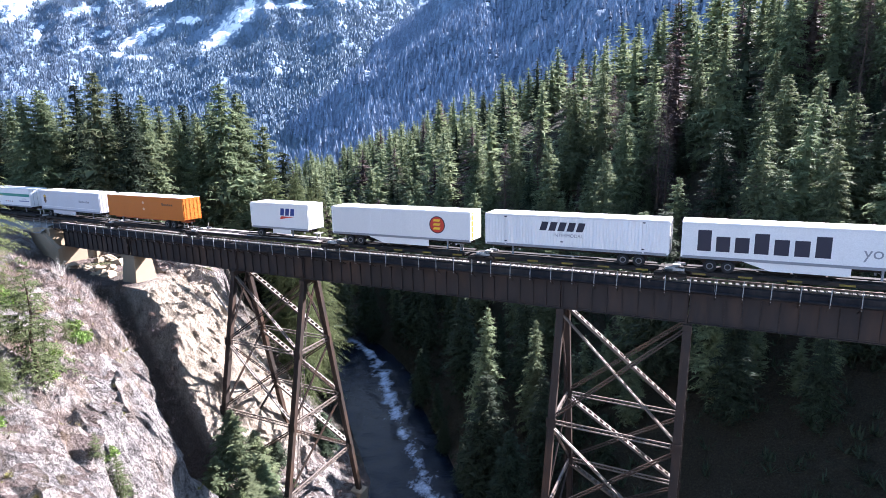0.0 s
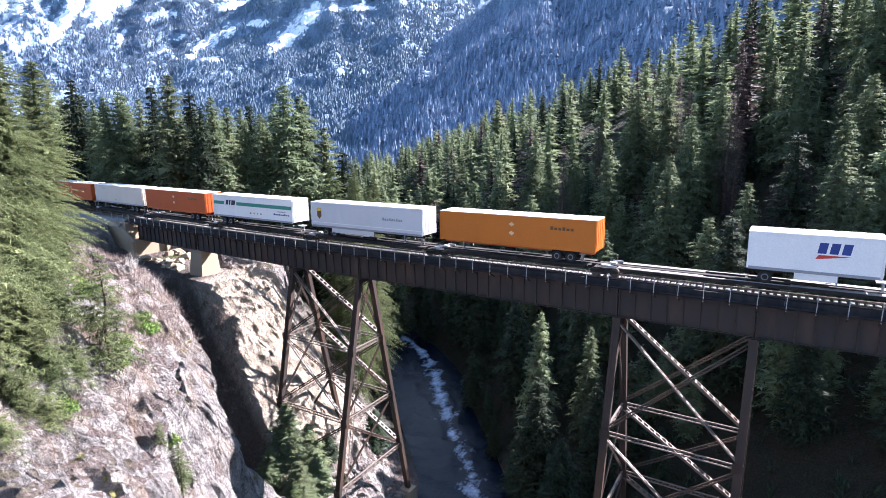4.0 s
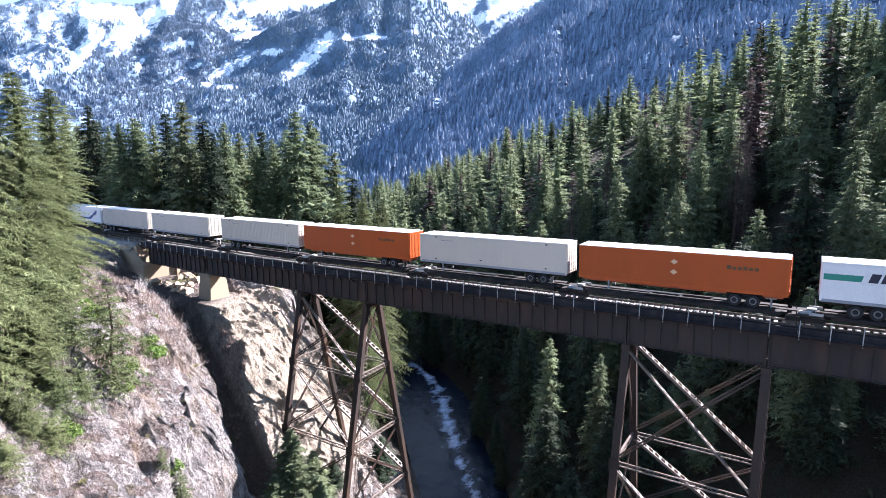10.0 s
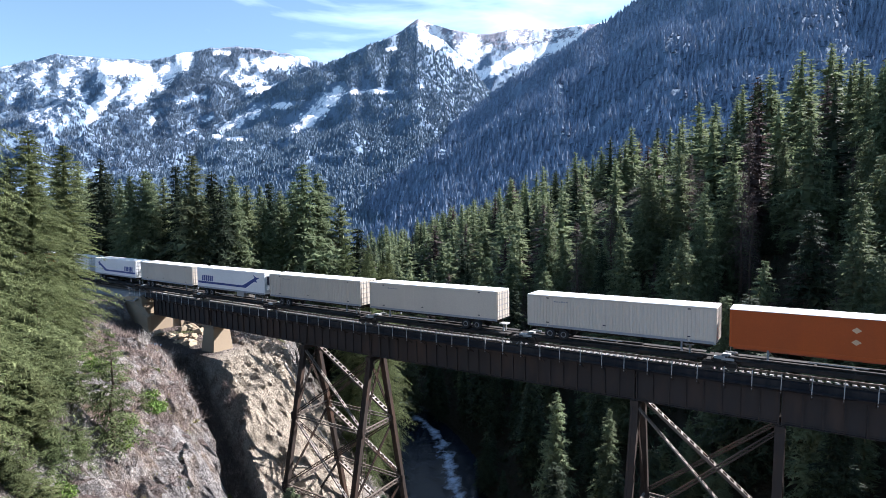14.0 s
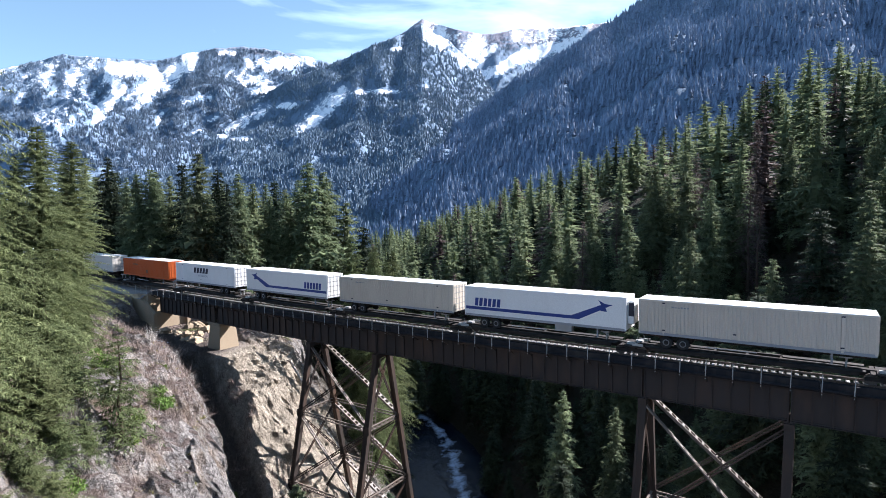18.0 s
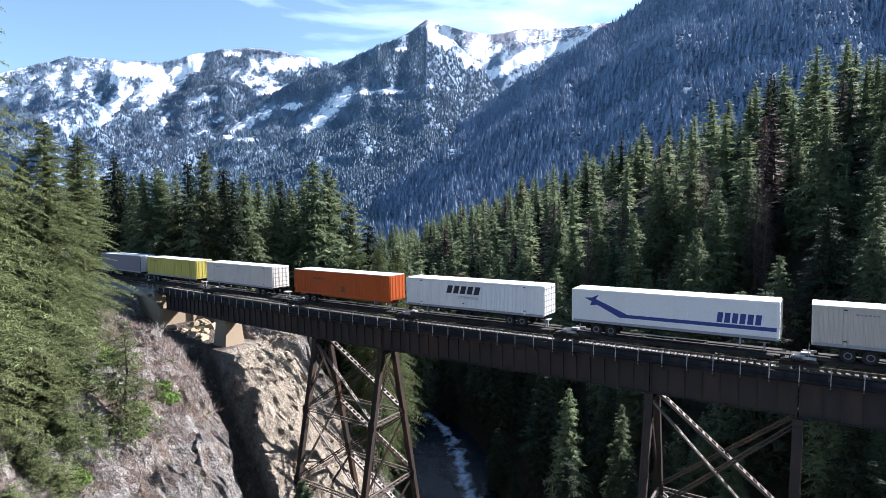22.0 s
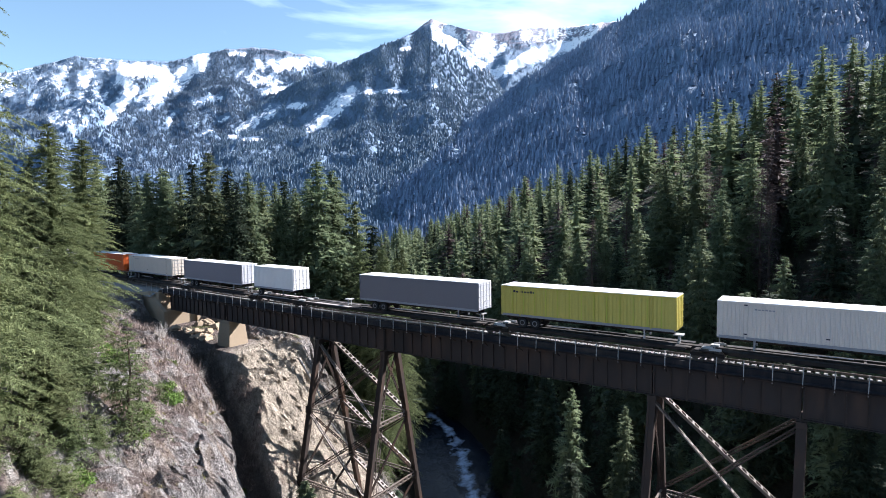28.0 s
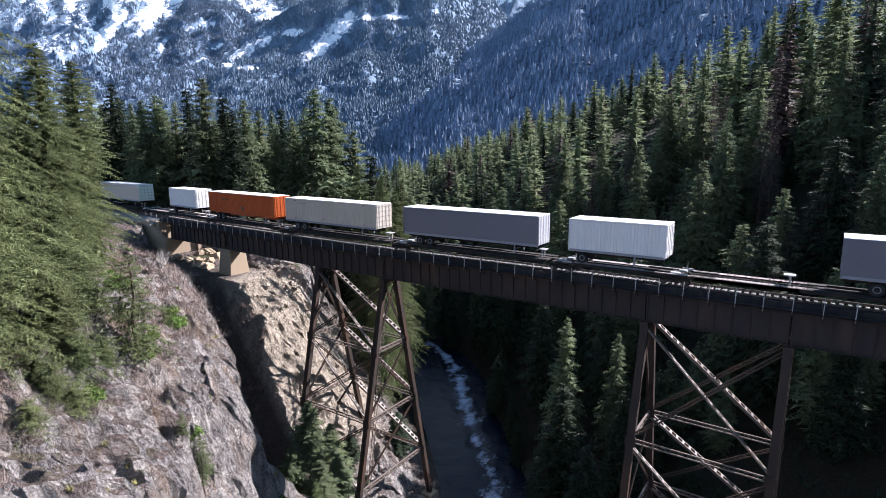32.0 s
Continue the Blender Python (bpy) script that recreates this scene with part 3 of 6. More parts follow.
SIDE_EL = [17, 21, 22, 21, 20, 18.2, 16.5, 14.0, 12.1, 9.6, 7.7, 3.2, -1.5, -3]
# snowfields: bearing and height of both ends, half width, depth
SNOW_WEST = [(63.0, 11.6, 59.8, 11.8, 0.62, 1), (63.3, 10.9, 62.4, 10.1, 0.5, 1), (62.7, 9.8, 64.3, 7.3, 0.5, 1), (71.5, 10.0, 64.7, 11.2, 2.0, 0.53), (66.7, 7.6, 65.1, 9.4, 1.3, 0.5), (68.4, 7.9, 67.3, 6.2, 0.8, 0.46),
             (56.6, 13.0, 61.5, 9.0, 0.8, 0.8), (51.6, 13.0, 46.1, 13.4, 0.6, 0.8), (53.4, 12.0, 47.6, 10.9, 0.7, 0.66), (51.5, 10.5, 49.2, 11.0, 0.35, 1), (54.2, 13.8, 53.1, 13.9, 0.3, 0.9), (59.3, 8.2, 59.8, 7.2, 0.24, 0.9),
             (57.5, 9.4, 55.3, 9.8, 0.35, 0.66), (56.7, 6.6, 56.1, 6.9, 0.2, 1), (55.4, 7.7, 54.6, 8.2, 0.2, 1)]
SNOW_EAST = [(34.7, 16.9, 30.0, 14.1, 1.4, 0.58), (30.4, 15.7, 28.8, 14.9, 1.0, 0.68), (29.2, 12.5, 25.4, 14.1, 0.6, 1), (25.4, 14.1, 20.3, 15.2, 0.65, 1), (26.0, 16.0, 16.6, 16.4, 0.8, 0.6), (30.2, 12.2, 29.9, 10.4, 0.35, 1), (28.3, 10.9, 29.2, 9.9, 0.25, 0.9)]
SNOW_CONE = [(46.9, 7.8, 43.1, 10.7, 0.85, 0.85), (43.3, 10.9, 37.7, 11.1, 0.25, 0.8), (50.8, 9.3, 47.6, 9.5, 0.35, 0.75), (54.3, 6.7, 50.6, 9.0, 0.55, 0.8), (54.3, 6.2, 51.7, 6.2, 0.24, 0.62), (38.3, 14.9, 37.4, 15.0, 0.2, 0.9), (34.8, 16.6, 30.6, 13.9, 1.0, 0.6), (33.5, 15.8, 31.0, 15.0, 0.5, 0.75), (34.7, 11.6, 38.1, 11.0, 0.3, 0.55), (54.4, 5.0, 54.2, 5.4, 0.2, 0.7), (47.8, 3.7, 46.8, 3.9, 0.2, 0.66)]
SNOW_SIDE = [(30.4, 9.3, 32.8, 7.9, 0.26, 1), (33.2, 4.6, 32.2, 5.6, 0.3, 0.6), (29.9, 6.5, 29.4, 6.6, 0.2, 0.66), (17.4, 8.3, 18.3, 7.0, 0.26, 0.8), (20.4, 8.7, 20.6, 8.5, 0.2, 0.75), (13.0, 9.5, 13.5, 8.0, 0.25, 0.7)]
EYE0 = np.array([0.0, -50.0])


def snow_cover(verts, fields):
    """How deep the snow lies: drifts along each snowfield, with soft edges."""
    dx, dy = verts[:, 0] - EYE0[0], verts[:, 1] - EYE0[1]
    az, el = np.degrees(np.arctan2(-dx, dy)), np.degrees(np.arctan2(verts[:, 2] - 11.6, np.hypot(dx, dy)))
    out = np.zeros(len(verts))
    for a0, e0, a1, e1, w, deep in fields:
        ux, uy = a1 - a0, e1 - e0
        k = np.clip(((az - a0) * ux + (el - e0) * uy) / (ux * ux + uy * uy), 0, 1)
        d = np.hypot(az - a0 - k * ux, el - e0 - k * uy) / w
        out = np.maximum(out, deep * np.clip(1.35 - 0.8 * d, 0, 1))
    ribs = waves((az + 0.75 * el) * 1.0, (el - 0.5 * az) * 0.28, 71, 0.9, 4, 0.6, True) + 0.6 * waves(az - 0.6 * el, el * 0.4, 72, 0.6, 3, 0.6)
    return np.clip(out + 0.55 * ribs * step(0.12, 0.4, out) * step(1.05, 0.7, out), 0, 1.1)


def range_sheet(name, az, el, r0, r1, z0, angles, rows, seed, rough, power, mat, snow):
    """A mountain side that climbs from r0 to its crest at r1 and falls off behind."""
    a = np.radians(angles)
    t = np.concatenate([np.linspace(0, 1, rows - 6), np.linspace(1.02, 1.12, 6)])
    ga, gt = np.meshgrid(a, t)
    wob = waves(np.degrees(ga) * 6, gt * 40, seed, 30, 3)
    r = r0 + (r1 * (1 + 0.1 * wob) - r0) * gt
    crest = 11.6 + r[rows - 7:rows - 6] * np.tan(np.radians(np.interp(np.degrees(ga), az, el)))
    crest = crest + r1 * 0.0035 * waves(np.degrees(ga) * 20, np.zeros_like(ga), seed + 3, 14, 7, 0.75) * np.clip(gt, 0, 1) ** 8
    up = np.where(gt <= 1, np.clip(gt, 0, 1) ** power, 1 - (gt - 1) * 3)
    x, y = EYE0[0] - np.sin(ga) * r, EYE0[1] + np.cos(ga) * r
    spurs = waves(x, y, seed + 7, r1 * 0.16, 7, 0.55, True)
    z = z0 + (crest - z0) * up + rough * spurs * np.sin(np.pi * np.clip(gt, 0, 1)) ** 0.7
    verts = np.stack([x.ravel(), y.ravel(), z.ravel()], 1)
    cols = len(angles)
    i = np.arange(cols * rows).reshape(rows, cols)
    faces = np.stack([i[:-1, :-1].ravel(), i[1:, :-1].ravel(), i[1:, 1:].ravel(), i[:-1, 1:].ravel()], 1)
    ob = mesh_from(name, verts, faces, mat)
    deep = snow_cover(verts, snow)
    ob.data.attributes.new("snow", "FLOAT", "POINT").data.foreach_set("value", deep.astype(np.float32))
    return ob, verts.reshape(rows, cols, 3), angles, t, deep.reshape(rows, cols)


FAR_ANGLES = np.concatenate([np.linspace(-180, 8, 120)[:-1], np.linspace(8, 76, 620), np.linspace(76, 180, 70)[1:]])
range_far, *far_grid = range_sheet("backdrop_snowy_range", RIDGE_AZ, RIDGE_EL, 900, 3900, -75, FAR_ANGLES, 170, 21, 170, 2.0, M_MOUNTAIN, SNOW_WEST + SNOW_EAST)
tagged(range_far, "forested mountain range tinted haze-blue, with snowy summits and gullies", "mountain", kind="structure")
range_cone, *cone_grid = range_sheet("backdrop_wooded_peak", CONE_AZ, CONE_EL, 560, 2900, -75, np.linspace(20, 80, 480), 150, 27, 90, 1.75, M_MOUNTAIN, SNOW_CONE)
tagged(range_cone, "forested mountain shoulder tinted haze-blue, with thin snow patches", "mountain", kind="structure")
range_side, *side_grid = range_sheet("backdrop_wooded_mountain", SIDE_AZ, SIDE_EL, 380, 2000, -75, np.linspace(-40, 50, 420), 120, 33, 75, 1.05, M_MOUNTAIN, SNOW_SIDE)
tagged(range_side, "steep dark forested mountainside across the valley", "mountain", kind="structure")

# the river
RY = np.arange(-90, 130, 0.8)


def river_sheet(gx, gy):
    return -41.3 + 0.22 * waves(gx, gy, 11, 2.2, 4, 0.6, True) + 0.02 * gy


gu, gy_ = np.meshgrid(np.linspace(-2.5, 13.0, 40), RY)
bend_ = 3.0 * np.sin(gy_ / 23.0) + 42 * step(46, 100, gy_)
gx_ = gu * 1.28 - 30 - 0.8 * gy_ - bend_ * step(10, 40, np.abs(gy_))
idx = np.arange(gx_.size).reshape(gx_.shape)
river = mesh_from("water", np.stack([gx_.ravel(), gy_.ravel(), (river_sheet(gx_, gy_)).ravel()], 1),
                  np.stack([idx[:-1, :-1].ravel(), idx[:-1, 1:].ravel(), idx[1:, 1:].ravel(), idx[1:, :-1].ravel()], 1), M_WATER)
river.data.attributes.new("stream", "FLOAT", "POINT").data.foreach_set("value", np.clip(1 - np.abs(gu - 7.0 + 1.5 * waves(gx_, gy_, 44, 14, 3)) / 3.6, 0, 1).ravel().astype(np.float32))
tagged(river, "dark mountain river with white foaming rapids", "river", kind="structure")

# ---- building tools ----
def thing(name, m, label="", category="", group="", kind=""):
    ob = new(name)
    ob.matrix_world = m
    return tagged(ob, label, category, group, kind)


def part(name, bm, mat, parent, label="", m=None):
    me = bpy.data.meshes.new(name)
    bm.to_mesh(me)
    bm.free()
    me.materials.append(mat)
    ob = new(name, me)
    ob.parent = parent
    if m is not None:
        ob.matrix_local = m
    return tagged(ob, label)


def shared(name, me, parent, m, label=""):
    ob = new(name, me)
    ob.parent = parent
    ob.matrix_local = m
    return tagged(ob, label)


def box(bm, x0, x1, y0, y1, z0, z1):
    v = [bm.verts.new(c) for c in ((x0, y0, z0), (x1, y0, z0), (x1, y1, z0), (x0, y1, z0), (x0, y0, z1), (x1, y0, z1), (x1, y1, z1), (x0, y1, z1))]
    for f in ((3, 2, 1, 0), (4, 5, 6, 7), (0, 1, 5, 4), (1, 2, 6, 5), (2, 3, 7, 6), (3, 0, 4, 7)):
        bm.faces.new([v[i] for i in f])
    return v


def boxes(*dims):
    bm = bmesh.new()
    for d in dims:
        box(bm, *d)
    return bm


def slab(bm, m, x0, x1, y0, y1, z0, z1):
    for v in box(bm, x0, x1, y0, y1, z0, z1):
        v.co = m @ v.co


def along(p, q, side=(0, 1, 0)):
    """Axes at p whose x axis runs to q; its y axis is as near to side as it can be. Also the length."""
    d = Vector(q) - Vector(p)
    x = d.normalized()
    z = x.cross(Vector(side)).normalized()
    y = z.cross(x)
    return Matrix(((x.x, y.x, z.x, p[0]), (x.y, y.y, z.y, p[1]), (x.z, y.z, z.z, p[2]), (0, 0, 0, 1))), d.length


def tube(bm, p, q, r0, r1, sides=8, caps=True):
    m, n = along(p, q, (0.3, 1, 0.2))
    rings = []
    for x, r in ((0, r0), (n, r1)):
        rings.append([bm.verts.new(m @ Vector((x, r * math.cos(2 * math.pi * k / sides), r * math.sin(2 * math.pi * k / sides)))) for k in range(sides)])
    for k in range(sides):
        bm.faces.new((rings[0][k], rings[0][(k + 1) % sides], rings[1][(k + 1) % sides], rings[1][k]))
    if caps:
        bm.faces.new(rings[0][::-1])
        bm.faces.new(rings[1])


def sweep(bm, lo, hi, pitch, y0, y1, z0, z1):
    """A bar of one section that follows the track."""
    last = None
    for x in np.linspace(lo, hi, max(2, int((hi - lo) / pitch) + 1)):
        c, a = track_at(float(x))
        ring = [bm.verts.new((c.x - yy * math.sin(radians(a)), c.y + yy * math.cos(radians(a)), c.z + zz)) for yy, zz in ((y0, z0), (y1, z0), (y1, z1), (y0, z1))]
        if last:
            for k in range(4):
                bm.faces.new((last[k], last[(k + 1) % 4], ring[(k + 1) % 4], ring[k]))
        else:
            bm.faces.new(ring[::-1])
        last = ring
    bm.faces.new(last)

# ---- bridge ----
rng0 = np.random.default_rng(3)

def rail(x):
    return RAIL_Z + GRADE * x


GIRDER_TOP, GIRDER_BOT = -0.93, -3.45                 # below the rail
SPANS = [(-90.0, -73.5), (-73.0, -51.9), (-51.9, -41.3), (-41.3, -11.7), (-11.7, -1.0), (-1.0, 29.0), (29.0, 40.0), (40.0, 62.0)]


def laced(bm, p, q, side, wide, deep, pitch):
    """Two flat bars joined by batten plates."""
    m, n = along(p, q, side)
    for s in (-1, 1):
        slab(bm, m, 0, n, s * wide / 2 - 0.045, s * wide / 2 + 0.045, -deep / 2, deep / 2)
    k = max(2, int(n / pitch))
    for i in range(k + 1):
        x = 0.15 + (n - 0.3) * i / k
        for e in (-1, 1):
            slab(bm, m, x - pitch * 0.17, x + pitch * 0.17, -wide / 2, wide / 2, e * (deep / 2 - 0.01) - 0.01, e * (deep / 2 - 0.01) + 0.01)


def zigzag(bm, p, q, side, wide, deep):
    """Two bars joined by crossing lattice bars."""
    m, n = along(p, q, side)
    for s in (-1, 1):
        slab(bm, m, 0, n, s * wide / 2 - 0.05, s * wide / 2 + 0.05, -deep / 2, deep / 2)
    k = max(2, int(n / wide))
    for i in range(k):
        a, b = m @ Vector((n * i / k, wide / 2 * (-1) ** i, deep / 2)), m @ Vector((n * (i + 1) / k, -wide / 2 * (-1) ** i, deep / 2))
        mm, l = along(a, b, side)
        slab(bm, mm, 0, l, -0.03, 0.03, -0.012, 0.012)


def girder_span(a, b):
    ya, yb = track_y(a), track_y(b)
    g = thing("plate_girder_span", pose(0, 0, 0), "dark brown riveted steel plate girder span under the track", "bridge span", "spans of the bridge")
    for s in (-1, 1):
        p, q = Vector((a + 0.05, ya + s * 1.05, 0)), Vector((b - 0.05, yb + s * 1.05, 0))
        za, zb = rail(a), rail(b)
        m, n = along((p.x, p.y, za + GIRDER_BOT), (q.x, q.y, zb + GIRDER_BOT), (0, 1, 0))
        h = GIRDER_TOP - GIRDER_BOT
        bm = bmesh.new()
        slab(bm, m, 0, n, -0.012, 0.012, 0, h)
        part("web", bm, M_GIRDER, g)
        for z, e in ((h, -1), (0, 1)):
            bm = bmesh.new()
            slab(bm, m, 0, n, -0.22, 0.22, z - 0.03, z + 0.03)
            slab(bm, m, 0, n, -0.06, 0.06, min(z + e * 0.03, z + e * 0.16), max(z + e * 0.03, z + e * 0.16))
            part("flange", bm, M_GIRDER, g)
        k = max(2, int(n / 1.25))
        me = None
        for i in range(k + 1):
            x = 0.06 + (n - 0.12) * i / k
            if me is None:
                bm = boxes((-0.05, 0.05, -0.16, 0.16, 0.04, h - 0.04))
                me = bpy.data.meshes.new("stiffener")
                bm.to_mesh(me)
                bm.free()
                me.materials.append(M_GIRDER)
            shared("stiffener", me, g, m @ pose(x, 0, 0))
    k = max(2, int((b - a) / 5))
    for i in range(k + 1):
        x = a + 0.3 + (b - a - 0.6) * i / k
        y, z = track_y(x), rail(x)
        for e in (-1, 1):
            m, n = along((x, y - e, z + GIRDER_TOP - 0.2), (x, y + e, z + GIRDER_BOT + 0.2), (1, 0, 0))
            bm = bmesh.new()
            slab(bm, m, 0, n, -0.05, 0.05, -0.05, 0.05)
            part("cross_brace", bm, M_GIRDER, g)
    return g


for span in SPANS:
    girder_span(*span)

BATTER, LEG_Y = 0.208, 1.05


def tower(xl, xr, levels, foot, label, ladder=False):
    """Four battered legs with laced bracing between the panel points."""
    t = thing("trestle_tower", pose(0, 0, 0), label, "bridge tower", "towers of the bridge")
    top = rail((xl + xr) / 2) + GIRDER_BOT - 0.05

    def joint(x, s, z):
        return Vector((x, s * (LEG_Y + BATTER * (top - z)), z))
    zs = [top] + levels
    for x in (xl, xr):
        for s in (-1, 1):
            bm = bmesh.new()
            p, q = joint(x, s, top), joint(x, s, foot)
            m, n = along(p, q, (1, 0, 0))
            for e in (-1, 1):
                slab(bm, m, 0, n, e * 0.3 - 0.025, e * 0.3 + 0.025, -0.26, 0.26)
                slab(bm, m, 0, n, e * 0.22 - 0.08, e * 0.22 + 0.08, 0.2, 0.26)
                slab(bm, m, 0, n, e * 0.22 - 0.08, e * 0.22 + 0.08, -0.26, -0.2)
            slab(bm, m, 0, n, -0.3, 0.3, 0.17, 0.2)
            k = int(n / 0.9)
            for i in range(k):
                slab(bm, m, n * i / k, n * i / k + 0.25, -0.2, 0.2, -0.24, -0.22)
            part("leg", bm, M_STEEL, t)
            for z in levels:
                c = joint(x, s, z)
                bm = bmesh.new()
                mm = pose(c.x, c.y, c.z)
                slab(bm, mm, -0.45, 0.45, -0.32, -0.3, -0.45, 0.45)
                slab(bm, mm, -0.34, -0.32, -0.45, 0.45, -0.45, 0.45)
                part("gusset_plate", bm, M_STEEL, t)
            bm = boxes((x - 0.9, x + 0.9, q.y - 0.9, q.y + 0.9, foot - 4.0, foot))
            bmesh.ops.bevel(bm, geom=bm.edges[:], offset=0.08, segments=1, affect="EDGES")
            part("pedestal", bm, M_CONC, t, "square concrete footing")
    for i in range(len(zs) - 1):
        za, zb = zs[i], zs[i + 1]
        for s in (-1, 1):                              # along the bridge
            for x0, x1 in ((xl, xr), (xr, xl)):
                bm = bmesh.new()
                p, q = joint(x0, s, za - 0.4), joint(x1, s, zb + 0.3)
                if x0 == xr:
                    zigzag(bm, p, q, (0, 0, 1), 0.26, 0.1)
                else:
                    laced(bm, p, q, (0, 1, 0), 0.52 if s > 0 else 0.28, 0.26 if s > 0 else 0.14, 0.72)
                # diagonals facing away from the sun get dark steel as painted shade
                part("diagonal_brace", bm, M_STEEL if x0 == xr else M_BRACE, t)
            bm = bmesh.new()
            zigzag(bm, joint(xl, s, zb), joint(xr, s, zb), (0, 0.2, 1), 0.34, 0.16)
            part("strut", bm, M_BRACE, t)
        for x in (xl, xr):                             # across the bridge
            for s in (-1, 1):
                bm = bmesh.new()
                laced(bm, joint(x, s, za - 0.4), joint(x, -s, zb + 0.3), (0, 0, 1), 0.2, 0.12, 0.7)
                # dark steel stands for shade on the cross diagonals too
                part("diagonal_brace", bm, M_STEEL, t)
            bm = bmesh.new()
            laced(bm, joint(x, -1, zb), joint(x, 1, zb), (0, 0, 1), 0.4, 0.2, 0.8)
            part("strut", bm, M_BRACE, t)
    if ladder:
        bm = bmesh.new()
        p, q = joint(xr, -1, top) + Vector((-0.3, 1.0, 0)), joint(xr, -1, foot + 5) + Vector((-0.3, 2.2, 0))
        m, n = along(p, q, (0, 1, 0))
        for s in (-1, 1):
            slab(bm, m, 0, n, s * 0.24 - 0.03, s * 0.24 + 0.03, -0.03, 0.03)
        for i in range(int(n / 0.45)):
            slab(bm, m, 0.2 + 0.45 * i, 0.25 + 0.45 * i, -0.24, 0.24, -0.02, 0.02)
        part("ladder", bm, M_BRACE, t, "thin steel ladder")
    for x in (xl, xr):
        bm = boxes((x - 0.35, x + 0.35, -1.5, 1.5, top - 0.5, top - 0.02))
        part("cap_beam", bm, M_STEEL, t)
    return t


tower(-51.9, -41.3, [-13.6, -21.8, -30.0], -37.5, "rust-brown laced steel trestle tower on the rocky bank", True)
tower(-11.7, -1.0, [-15.0, -23.5, -31.5], -36.5, "rust-brown laced steel trestle tower in deep shade")
tower(29.0, 40.0, [-12.0], -16.5, "short rust-brown steel trestle tower on the wooded bank")


# the open deck: timbers on stringers, two rails, a walkway with posts on the near side
LEFT_END, RIGHT_END = -91.0, 62.0
track = thing("railway_track", pose(0, 0, 0), "open timber deck with two steel rails across the bridge", "railway track")
for s in (-1, 1):
    bm = bmesh.new()
    y = s * 0.755
    sweep(bm, -260, 200, 5, y - 0.038, y + 0.038, -0.035, 0.0)
    sweep(bm, -260, 200, 5, y - 0.012, y + 0.012, -0.14, -0.034)
    sweep(bm, -260, 200, 5, y - 0.075, y + 0.075, -0.175, -0.139)
    part("rail", bm, M_RAIL, track)
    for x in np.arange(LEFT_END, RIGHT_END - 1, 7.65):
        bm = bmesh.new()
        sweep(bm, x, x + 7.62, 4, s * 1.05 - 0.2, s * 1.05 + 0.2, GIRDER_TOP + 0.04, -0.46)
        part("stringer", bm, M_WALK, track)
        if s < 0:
            # tall dark timber, added to hide the near tie ends
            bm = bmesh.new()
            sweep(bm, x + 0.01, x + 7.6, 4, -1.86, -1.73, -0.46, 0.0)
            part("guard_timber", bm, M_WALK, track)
            # dark planks added to cover the lit outer row of ties
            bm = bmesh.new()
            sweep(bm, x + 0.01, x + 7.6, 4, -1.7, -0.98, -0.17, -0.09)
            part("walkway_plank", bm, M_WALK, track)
bm = boxes((-0.125, 0.125, -1.72, 1.55, -0.455, -0.18))
bmesh.ops.bevel(bm, geom=bm.edges[:], offset=0.015, segments=1, affect="EDGES")
tie_mesh = bpy.data.meshes.new("crosstie")
bm.to_mesh(tie_mesh)
bm.free()
tie_mesh.materials.append(M_TIE)
x = LEFT_END + 0.2
while x < RIGHT_END:
    c, a = track_at(x)
    shared("crosstie", tie_mesh, track, pose(c.x, c.y + rng0.uniform(-0.03, 0.03), c.z + rng0.uniform(-0.01, 0.008), 0, 0, a + rng0.uniform(-0.6, 0.6)))
    x += 0.53
# ballast and ties on the ground beyond the bridge
for lo, hi in ((-260.0, LEFT_END + 0.6), (RIGHT_END - 0.6, 200.0)):
    bm = bmesh.new()
    last = None
    for x in np.arange(lo, hi + 0.1, 4.0):
        c, a = track_at(float(min(x, hi)))
        ring = [bm.verts.new((c.x, c.y + yy, c.z + zz)) for yy, zz in ((-3.6, -1.25), (-1.9, -0.3), (1.9, -0.3), (3.6, -1.25))]
        if last:
            for k in range(3):
                bm.faces.new((last[k], ring[k], ring[k + 1], last[k + 1]))
        last = ring
    b = part("ballast", bm, M_BALLAST, None)
    tagged(b, "grey crushed stone ballast under the track", "ballast", kind="stuff")

walkway = thing("walkway_railing", pose(0, 0, 0), "narrow dark walkway with thin galvanised posts and cables beside the track", "railing")
bm_post = boxes((-0.03, 0.03, -0.03, 0.03, -0.75, 0.72))
post_mesh = bpy.data.meshes.new("post")
bm_post.to_mesh(post_mesh)
bm_post.free()
post_mesh.materials.append(M_POST)
bm_br = bmesh.new()
mm, n = along((0, 1.2, -0.5), (0, -0.08, -0.6), (1, 0, 0))
slab(bm_br, mm, 0, n, -0.04, 0.04, -0.06, 0.06)
mm, n = along((0, 1.0, -1.2), (0, -0.02, -0.62), (1, 0, 0))
slab(bm_br, mm, 0, n, -0.035, 0.035, -0.035, 0.035)
bracket_mesh = bpy.data.meshes.new("bracket")
bm_br.to_mesh(bracket_mesh)
bm_br.free()
bracket_mesh.materials.append(M_STEEL)
x = -96.0
while x < 40:
    c, a = track_at(x)
    m = pose(c.x, c.y - 2.35, c.z, rng0.uniform(-1.5, 1.5), rng0.uniform(-1.5, 1.5), a)
    shared("post", post_mesh, walkway, m)
    if x > LEFT_END:
        shared("bracket", bracket_mesh, walkway, pose(c.x, c.y - 2.35, c.z, 0, 0, a))
    x += 1.9
